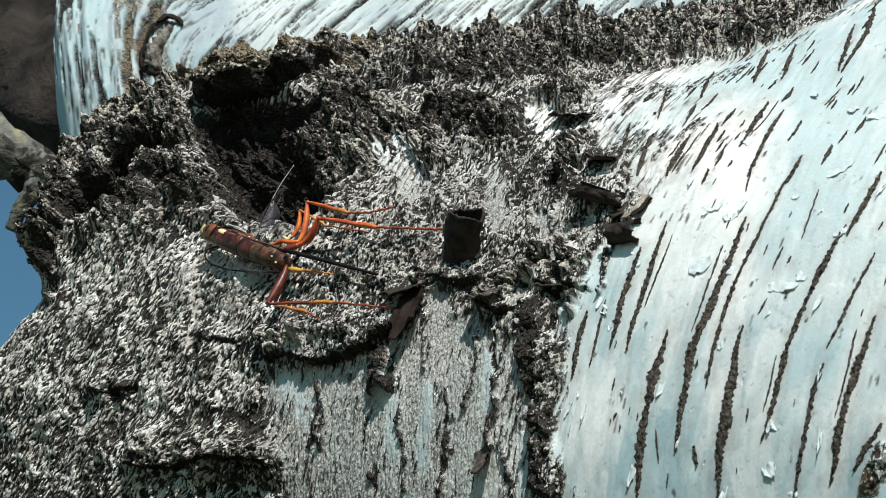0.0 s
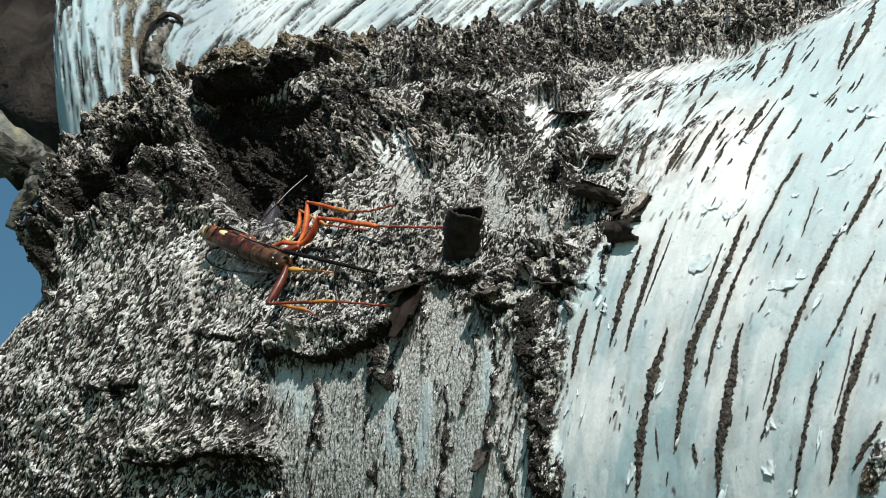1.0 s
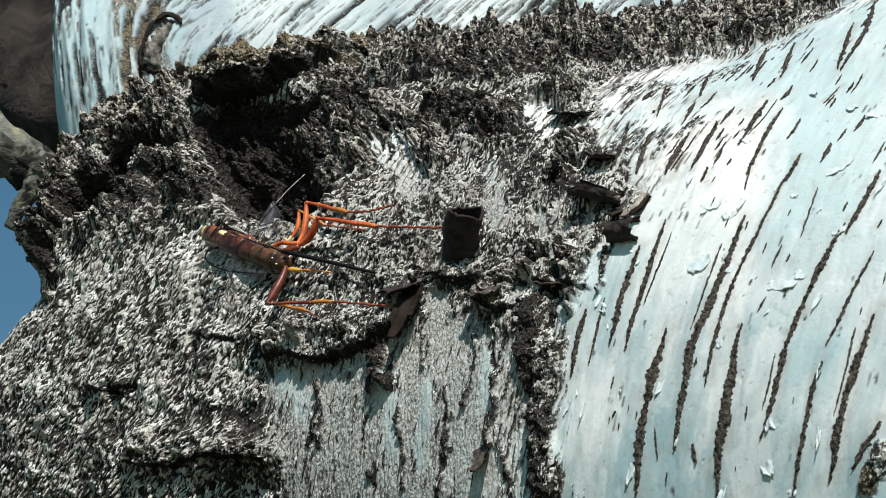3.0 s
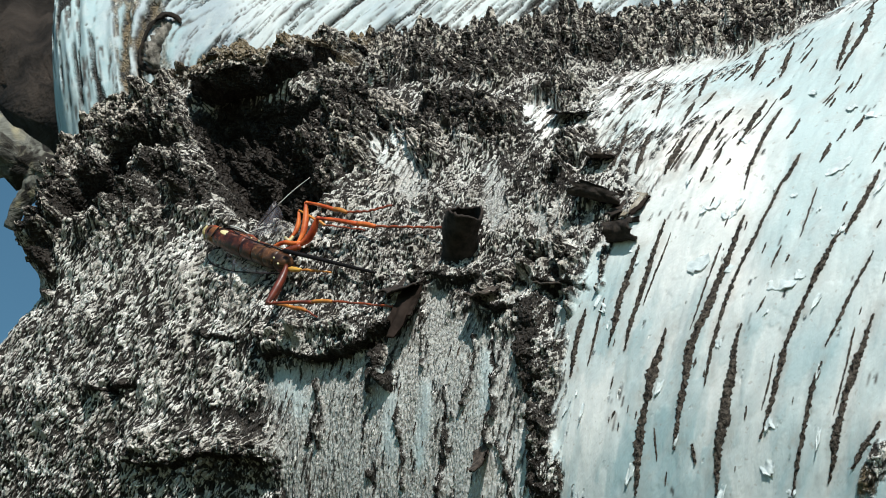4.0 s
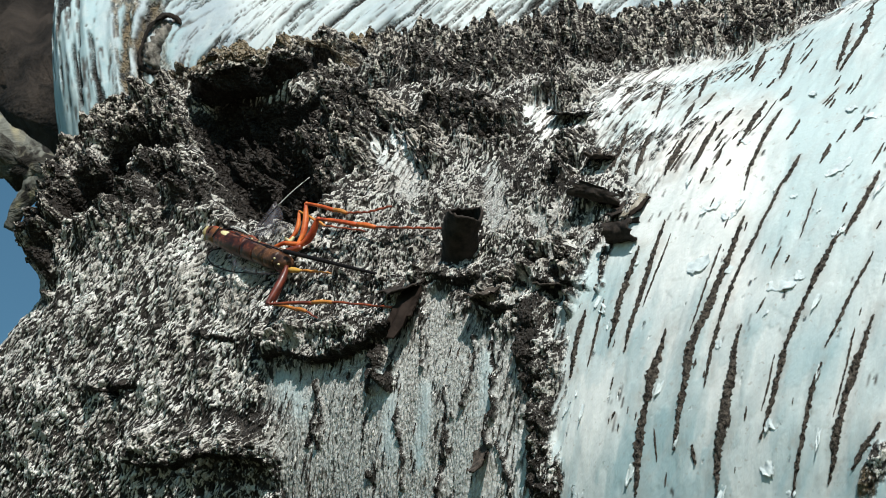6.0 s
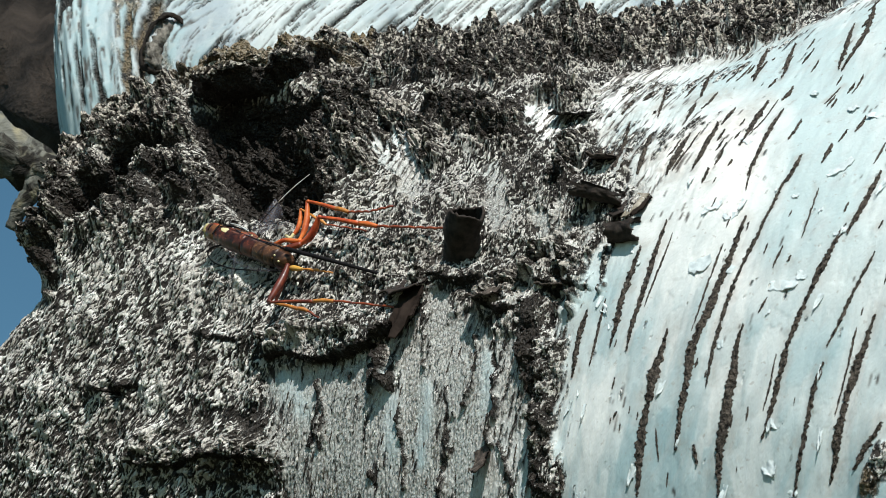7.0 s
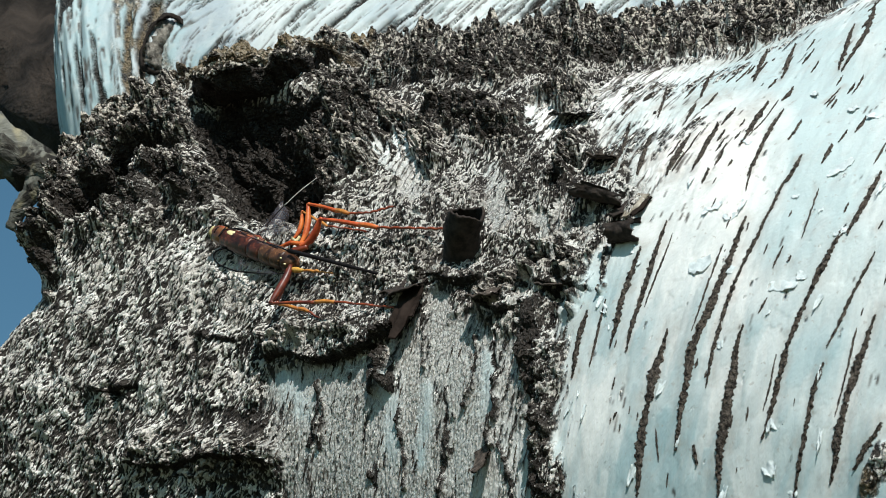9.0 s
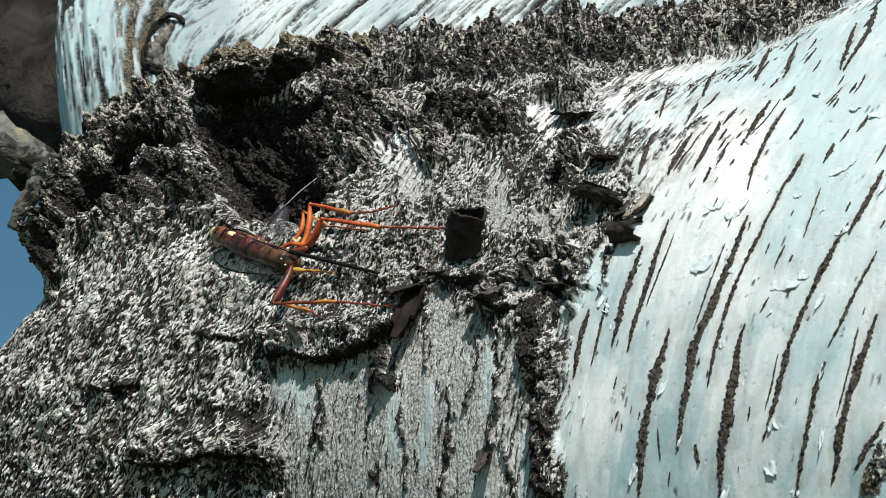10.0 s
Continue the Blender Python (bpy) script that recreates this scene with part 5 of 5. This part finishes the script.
def spindle(k0, k1, r0, r1, bulge, seg=20, n=12, closed=0.35):
    """A piece of the body between two shares of its length, bulged and rounded at both ends."""
    pts, rad = [], []
    for i in range(n + 1):
        q = i / n
        pts.append(NOSE.lerp(TAIL, k0 + (k1 - k0) * q))
        rim = min(1.0, math.sqrt(max(0.0, 1 - max(0.0, 1 - min(q, 1 - q) / closed * 2) ** 2))) if closed else 1.0
        rad.append(1.12 * max(0.12, ((r0 + (r1 - r0) * q) + bulge * math.sin(math.pi * q)) * (0.25 + 0.75 * rim)))
    return ring_tube(pts, rad, seg)


thorax = part("thorax", spindle(0.09, 0.52, 1.5, 1.85, 0.18, closed=0.15), MAHOGANY, wasp, "mahogany-red thorax", NOSE.lerp(TAIL, 0.4))


def on_body(name, bm, material, label=""):
    ob = part(name, bm, material, thorax, label)
    ob.location = -thorax.location
    return ob


on_body("head", spindle(-0.02, 0.16, 1.4, 1.5, 0.2, closed=0.4), HEADTONE, "amber head with yellow rim")
on_body("abdomen_segment", spindle(0.46, 0.66, 1.75, 1.8, 0.12, closed=0.25), MAHOGANY)
on_body("abdomen_segment", spindle(0.62, 0.80, 1.8, 1.75, 0.10, closed=0.25), AMBER)
on_body("abdomen_segment", spindle(0.76, 0.91, 1.75, 1.6, 0.10, closed=0.25), AMBER)
on_body("abdomen_tip", spindle(0.87, 1.03, 1.6, 1.0, 0.15, closed=0.5), AMBER)
OUT = Vector((0, -1, 0)) - ALONG * Vector((0, -1, 0)).dot(ALONG)
OUT.normalize()
UPW = ALONG.cross(OUT)
UPW = UPW if UPW.z > 0 else -UPW


def patch(k, across, length, wide, r, thick=0.16):
    """A small raised plate on the body at a share of its length and an angle round it."""
    a = radians(across)
    way = OUT * math.cos(a) + UPW * math.sin(a)
    c = NOSE.lerp(TAIL, k) + way * r * 1.12
    side = ALONG.cross(way)
    bm = bmesh.new()
    bmesh.ops.create_uvsphere(bm, u_segments=14, v_segments=8, radius=1.0)
    m = Matrix((ALONG * length, side * wide, way * thick)).transposed()
    for w in bm.verts:
        w.co = (c + m @ w.co) / 1000
    return bm


on_body("face", patch(-0.012, 14, 0.4, 1.0, 1.15, 0.4), OLIVE, "pale yellow-olive face")
on_body("pale_rim", patch(0.012, -28, 0.3, 0.95, 1.38, 0.3), OLIVE, "pale rim of the face")
on_body("eye", patch(0.055, 22, 0.55, 0.8, 1.42, 0.25), BLACK, "dark eye")
on_body("brow", patch(0.07, 66, 1.0, 0.55, 1.45, 0.3), RUST, "rust-red brow")
on_body("brow", patch(0.05, 84, 0.7, 0.4, 1.42, 0.25), ORANGE, "orange brow")
on_body("dark_band", patch(0.135, 24, 0.22, 1.4, 1.6, 0.16), BLACK, "black collar")
on_body("dark_band", patch(0.155, 70, 0.2, 0.8, 1.62, 0.16), BLACK, "black collar")
on_body("cream_spot", patch(0.245, 40, 1.5, 0.6, 1.72, 0.1), CREAM, "cream-yellow spot")
# streaks along the back
for k, across, length, wide, tone in (
        (0.37, 58, 1.6, 0.13, BLACK), (0.54, 54, 1.9, 0.13, BLACK), (0.74, 52, 1.8, 0.13, BLACK), (0.30, 66, 1.2, 0.26, RUST), (0.44, 68, 1.3, 0.28, ORANGE),
        (0.56, 66, 1.2, 0.22, BLOTCH), (0.66, 70, 1.3, 0.28, RUST), (0.77, 64, 1.0, 0.22, BLOTCH), (0.60, 80, 1.4, 0.3, RUST), (0.48, 84, 1.2, 0.28, MAHOGANY),
        (0.36, 44, 1.2, 0.2, BLOTCH), (0.63, 40, 0.6, 0.22, BLOTCH), (0.70, 30, 0.4, 0.18, BLOTCH)):
    on_body("body_plate", patch(k, across, length, wide, 1.86 if k < 0.8 else 1.68, 0.08), tone)
# beads along the back; the two cream ones at the tail paint glints
for k, across, tone in ((0.40, 76, CREAM), (0.45, 72, ORANGE), (0.49, 80, RUST), (0.53, 70, CREAM), (0.58, 78, RUST), (0.63, 66, CREAM), (0.90, 6, CREAM), (0.96, -20, CREAM)):
    on_body("bead_glint", patch(k, across, 0.26, 0.2, 1.9 if k < 0.9 else 1.5, 0.22), tone)
on_body("antenna_base", ring_tube([NOSE.lerp(TAIL, 0.2) + UPW * 2.7, NOSE.lerp(TAIL, 0.32) + UPW * 2.9, NOSE.lerp(TAIL, 0.44) + UPW * 2.5], [0.12, 0.16, 0.14], 8), HORN)
on_body("wing_base", ring_tube([NOSE.lerp(TAIL, 0.42) + UPW * 1.9, NOSE.lerp(TAIL, 0.5) + UPW * 2.3 + OUT * 0.3, NOSE.lerp(TAIL, 0.58) + UPW * 1.8], [0.3, 0.45, 0.25], 8), RUST)
on_body("hip", ring_tube(mm((-31.6, 8.4, 0.6), (-29.6, 7.4, 1.5), (-27.6, 6.4, 1.2), (-26.3, 5.9, 1.4)), [0.35, 0.42, 0.45, 0.35], 12), ORANGE, "glossy orange hip")
on_body("hip", ring_tube(mm((-30.2, 6.8, -0.6), (-28.2, 5.8, 0.1), (-26.3, 5.2, 0.7)), [0.6, 0.66, 0.5], 12), RUST, "rust-red hip")
on_body("hip", ring_tube(mm((-29.6, 8.9, 2.4), (-28.6, 8.6, 1.6), (-28.0, 8.8, 2.6)), [0.25, 0.4, 0.3], 10), CREAM, "pale joint of the hip")
on_body("hip", ring_tube([NOSE.lerp(TAIL, 0.85) - UPW * 1.2, NOSE.lerp(TAIL, 0.93) - UPW * 1.5, NOSE.lerp(TAIL, 0.97) - UPW * 1.9], [0.4, 0.6, 0.5], 10), RUST)
on_body("antenna_base", ring_tube([NOSE.lerp(TAIL, 0.1) + UPW * 1.2, NOSE.lerp(TAIL, 0.22) + UPW * 2.4 + OUT * 0.2, NOSE.lerp(TAIL, 0.4) + UPW * 2.3, NOSE.lerp(TAIL, 0.55) + UPW * 2.0], [0.16, 0.2, 0.2, 0.16], 8), BLACK)


fold = np.zeros((22, 6, 3))
for i in range(22):
    for j in range(6):
        q, x = i / 21, j / 5
        r = 2.25 - 0.25 * x + 0.12 * math.sin(9 * q + 4 * x)
        ang = radians(72 - 34 * x * math.sin(math.pi * min(1, q * 1.1 + 0.08)))
        at = NOSE.lerp(TAIL, 0.3 + 0.72 * q) + (OUT * math.cos(ang) + UPW * math.sin(ang)) * r
        fold[i, j] = (at - thorax.location * 1000) / 1000
link("folded_wing", grid_mesh("folded_wing", fold, WING), thorax, "smoky wing folded along the back")
for j in (0, 3):
    part("wing_vein", ring_tube([Vector(fold[i, j]) * 1000 for i in range(0, 22, 3)], [0.1] * 8, 6), BLACK if j else HEADTONE, thorax)


def wing(root, tip, wide, lean):
    """A folded clear wing: a thin rounded blade with a dark front vein."""
    root, tip = Vector(root) - WASP_AT, Vector(tip) - WASP_AT
    d = tip - root
    side = d.cross(Vector(lean)).normalized()
    nu, nv = 16, 6
    sheet = np.zeros((nu, nv, 3))
    for i in range(nu):
        q = i / (nu - 1)
        for j in range(nv):
            x = j / (nv - 1)
            w = wide * (0.25 + 0.75 * math.sin(min(1.0, q * 1.35) * math.pi * 0.62)) * math.sqrt(max(0.02, 1 - max(0, (q - 0.7) / 0.3) ** 2))
            p = root + d * q + side * (x * w) + Vector(lean) * (0.25 * math.sin(x * 7 + q * 5))
            sheet[i, j] = (p - thorax.location * 1000) / 1000
    ob = link("wing", grid_mesh("wing", sheet, WING), thorax, "clear smoky wing")
    rim = [Vector(sheet[i, 0]) * 1000 for i in range(0, nu, 3)]
    part("wing_vein", ring_tube(rim, [0.05] * len(rim), 6), BLACK, thorax)
    return ob


wing((-35.5, 8.0, 3.6), (-31.8, 13.5, 9.2), 3.4, (0.25, -0.9, 0.1))
wing((-36.0, 7.6, 3.2), (-28.6, 7.5, 5.2), 1.6, (0.1, -0.9, 0.3))
wing((-40.2, 9.6, -0.6), (-32.0, 4.5, -4.1), 2.0, (0.1, -0.9, -0.3))
wing((-38.8, 10.0, -1.6), (-39.8, 8.5, -9.5), 1.3, (0.9, -0.4, 0.0))


def bristles(points, count, length):
    """Short stiff hairs that stand off along a path of points."""
    bm = bmesh.new()
    for i in range(count):
        q = (i + 0.5) / count * (len(points) - 1)
        k = min(int(q), len(points) - 2)
        a, b = Vector(points[k]), Vector(points[k + 1])
        at, along = a.lerp(b, q - k), (b - a).normalized()
        side = along.cross(Vector((0, -1, 0))).normalized() * (1 if i % 2 else -1) + along * 0.8 + Vector((0, -0.3, 0))
        tip = at + side.normalized() * length
        ring = [bm.verts.new((at + along.orthogonal() * w) / 1000) for w in (0.06, -0.06)] + [bm.verts.new((at + along.cross(along.orthogonal()) * 0.06) / 1000)]
        end = bm.verts.new(tip / 1000)
        for j in range(3):
            bm.faces.new((ring[j], ring[(j + 1) % 3], end))
    return bm


def leg(name, points, widths, materials, label, bow=(0, 0, 0)):
    """A leg that turns about its foot: femur, then tibia with its tip, tarsus, claw and bristles as its parts."""
    pts = mm(*points)
    foot = Vector(pts[-1])
    shares, girth = (0, 0.15, 0.35, 0.6, 0.85, 1), (0.5, 0.75, 1.1, 1.08, 0.8, 0.55)
    thigh = [Vector(pts[0]).lerp(Vector(pts[1]), q) + Vector(bow) * math.sin(math.pi * q ** 0.8) for q in shares]
    femur = part(name, ring_tube(thigh, [1.08 * widths[0] * w for w in girth], 14), materials[0], wasp, label, foot)

    def under(n, a, b, radii, m):
        bend = (Vector(a) + Vector(b)) / 2 + Vector((0, -0.15, 0.16))
        part(n, ring_tube([Vector(a) - foot, bend - foot, Vector(b) - foot], radii, 10), m, femur)

    knee, ankle = Vector(pts[1]), Vector(pts[2])
    under("tibia", knee, knee.lerp(ankle, 0.72), [widths[1] * 0.75, widths[1] * 0.95, widths[1] * 1.1], materials[1])
    under("tibia_tip", knee.lerp(ankle, 0.70) + Vector((0, -0.05, 0.08)), ankle, [widths[1] * 1.1, widths[1] * 1.2, widths[1] * 0.95], materials[3])
    under("knee", Vector(thigh[-2]).lerp(knee, 0.8), knee.lerp(ankle, 0.05), [widths[1] * 0.8, widths[1], widths[1] * 0.7], materials[0])
    for a, b in zip(pts[2:], pts[3:]):
        for k in range(3):
            under("tarsus", Vector(a).lerp(Vector(b), k / 3), Vector(a).lerp(Vector(b), (k + 0.96) / 3), [widths[2] * 0.8, widths[2], widths[2] * 0.9], materials[2])
    under("claw", foot, foot + Vector((0.5, -0.1, -0.25)), [0.14, 0.1, 0.05], MAHOGANY)
    part("bristles", bristles([knee.lerp(ankle, q) - foot for q in (0.2, 0.6, 1.0)] + [Vector(q) - foot for q in pts[3:]], 26, 0.55), materials[2], femur)
    return femur


LEGS = [
    leg("hind_leg", [(-26.6, 6.4, 1.2), (-25.1, 9.6, 8.7), (-17.2, 3.6, 6.5), (-13.3, 1.8, 6.5), (-8.9, 0.4, 7.5)], (0.52, 0.36, 0.22), (ORANGE, ORANGE, RUST, GOLD), "orange hind leg bent at the knee", (0.7, 0, -0.3)),
    leg("hind_leg", [(-26.6, 5.6, 0.7), (-22.7, 3.6, 5.6), (-11.8, -4.1, 3.8), (-4.9, -8.9, 3.5), (0.6, -12.6, 3.3)], (0.63, 0.42, 0.24), (SCARLET, SCARLET, RUST, ORANGE), "rust-orange hind leg with long foot", (0.8, 0, -0.6)),
    leg("middle_leg", [(-28.6, 9.1, 1.6), (-26.5, 11.2, 7.2), (-21.4, 6.4, 4.2), (-13.7, 1.3, 3.0)], (0.38, 0.24, 0.17), (ORANGE, GOLD, RUST, GOLD), "thin orange middle leg", (0.9, 0, -0.2)),
    leg("hind_leg", [(-28.4, 3.6, -3.0), (-31.6, -0.9, -9.9), (-19.3, -9.1, -9.4), (-7.9, -16.4, -10.3)], (0.66, 0.32, 0.22), (CRIMSON, RUST, RUST, GOLD), "dark rust-red hind leg", (0.5, 0, 0.1)),
    leg("middle_leg", [(-29.0, 4.7, -3.8), (-30.4, 0.3, -10.1), (-24.1, -3.9, -11.3), (-20.1, -6.6, -13.8)], (0.40, 0.32, 0.2), (RUST, GOLD, RUST, GOLD), "rust-red middle leg with golden shin", (0.3, 0, 0)),
    leg("front_leg", [(-28.3, 3.9, -3.6), (-25.5, 1.4, -3.9), (-22.3, 0.2, -4.2), (-18.6, -1.3, -4.7)], (0.46, 0.24, 0.17), (YELLOW, GOLD, GOLD, GOLD), "short yellow front leg"),
]
drill = mm((-28.8, 4.0, -0.2), (-8.5, -11.3, -5.2))
ovipositor = part("ovipositor", ring_tube([drill[0], Vector(drill[0]).lerp(Vector(drill[1]), 0.5), drill[1]], [0.42, 0.36, 0.22], 12), BLACK, wasp, "stiff black drilling tube", drill[1])
feel = mm((-34.4, 9.6, 4.4), (-33.1, 9.9, 6.0), (-31.0, 10.0, 8.3), (-28.2, 9.6, 11.0), (-25.0, 9.5, 13.5))
FEEL_AT = Vector(feel[1])
antenna = part("antenna", ring_tube(feel[2:], [0.085, 0.08, 0.055], 8), HORN, wasp, "thin grey antenna", FEEL_AT)
part("antenna_root", ring_tube([Vector(q) - FEEL_AT for q in feel[:3]], [0.09, 0.09, 0.085], 8), BLACK, antenna, "dark root of the antenna")
feel2 = mm((-42.2, 17.0, 0.5), (-44.6, 17.6, 0.1), (-45.2, 17.6, -1.2), (-43.6, 16.0, -2.8), (-40.0, 12.8, -3.9), (-34.8, 8.4, -4.2), (-29.8, 4.4, -4.2))
antenna2 = part("antenna", ring_tube(feel2, [0.18, 0.17, 0.16, 0.16, 0.15, 0.15, 0.14], 8), BLACK, wasp, "dark looped antenna", feel2[3])


def motions():
    """The insect sways over its drilling tube; feet and the drill's point stay on the bark."""
    def shifted(ob, rows, share=1.0, pivot=None):
        home = ob.location.copy()
        keys = []
        for t, x, z in rows:
            keys.append((t, Matrix.Translation(home + Vector((x, 0.2 * x, z)) * share / 1000)))
        walk(ob, keys)

    def turned(ob, rows, reach, share):
        """Swings a leg about its foot so that its far end moves by about the body's way."""
        home = ob.location.copy()
        r = Vector(reach)
        keys = []
        for t, x, z in rows:
            d = Vector((x, 0.2 * x, z)) * share
            d -= r * (d.dot(r) / r.length_squared)
            axis = r.cross(d)
            q = Matrix.Rotation(d.length / r.length, 4, axis) if axis.length > 1e-9 else Matrix()
            keys.append((t, Matrix.Translation(home) @ q))
        walk(ob, keys)

    sway = [
        (0, 0.00, 0.00),
        (0.5, -0.01, -0.13),
        (1, 0.22, -0.57),
        (1.5, -0.05, -0.09),
        (2, 0.51, -0.21),
        (2.5, 0.15, -0.59),
        (4, 0.68, -0.57),
        (4.5, 0.30, -0.21),
        (5, 0.81, -0.48),
        (5.5, 0.91, -0.70),
        (7, 0.51, -0.02),
        (7.5, 1.44, -0.25),
        (8, 1.16, -1.04),
        (8.5, 0.94, -0.55),
        (9, 1.62, -0.45),
        (9.5, 1.26, -0.27),
        (10, 1.40, -0.70),
    ]
    shifted(thorax, sway)
    shifted(antenna2, sway)
    for ob, reach, share in zip(LEGS, ((-19.0, 5, -6.6), (-28.5, 16, -2.9), (-15, 8, -1.6), (-20.5, 18, 7.3), (-9, 11, 10), (-9, 5, 1)), (0.7, 0.6, 0.7, 0.7, 0.5, 0.7)):
        turned(ob, sway, reach, share)
    turned(ovipositor, sway, (-18.9, 13, 4.7), 0.9)
    home = antenna.location.copy()
    walk(antenna, [(t, Matrix.Translation(home + Vector((x, 0, z)) / 1000) @ Matrix.Rotation(radians(a), 4, "Y")) for (t, x, z), a in zip(sway, FEELING)])


FEELING = (
    -16.6, -9.9, -2.0, -9.2, 2.8, -4.5, 0.6, 5.1, 8.1, -0.5, -0.6, 6.9, 3.9, 3.5, 0.7, -2.3, -0.2
)
motions()
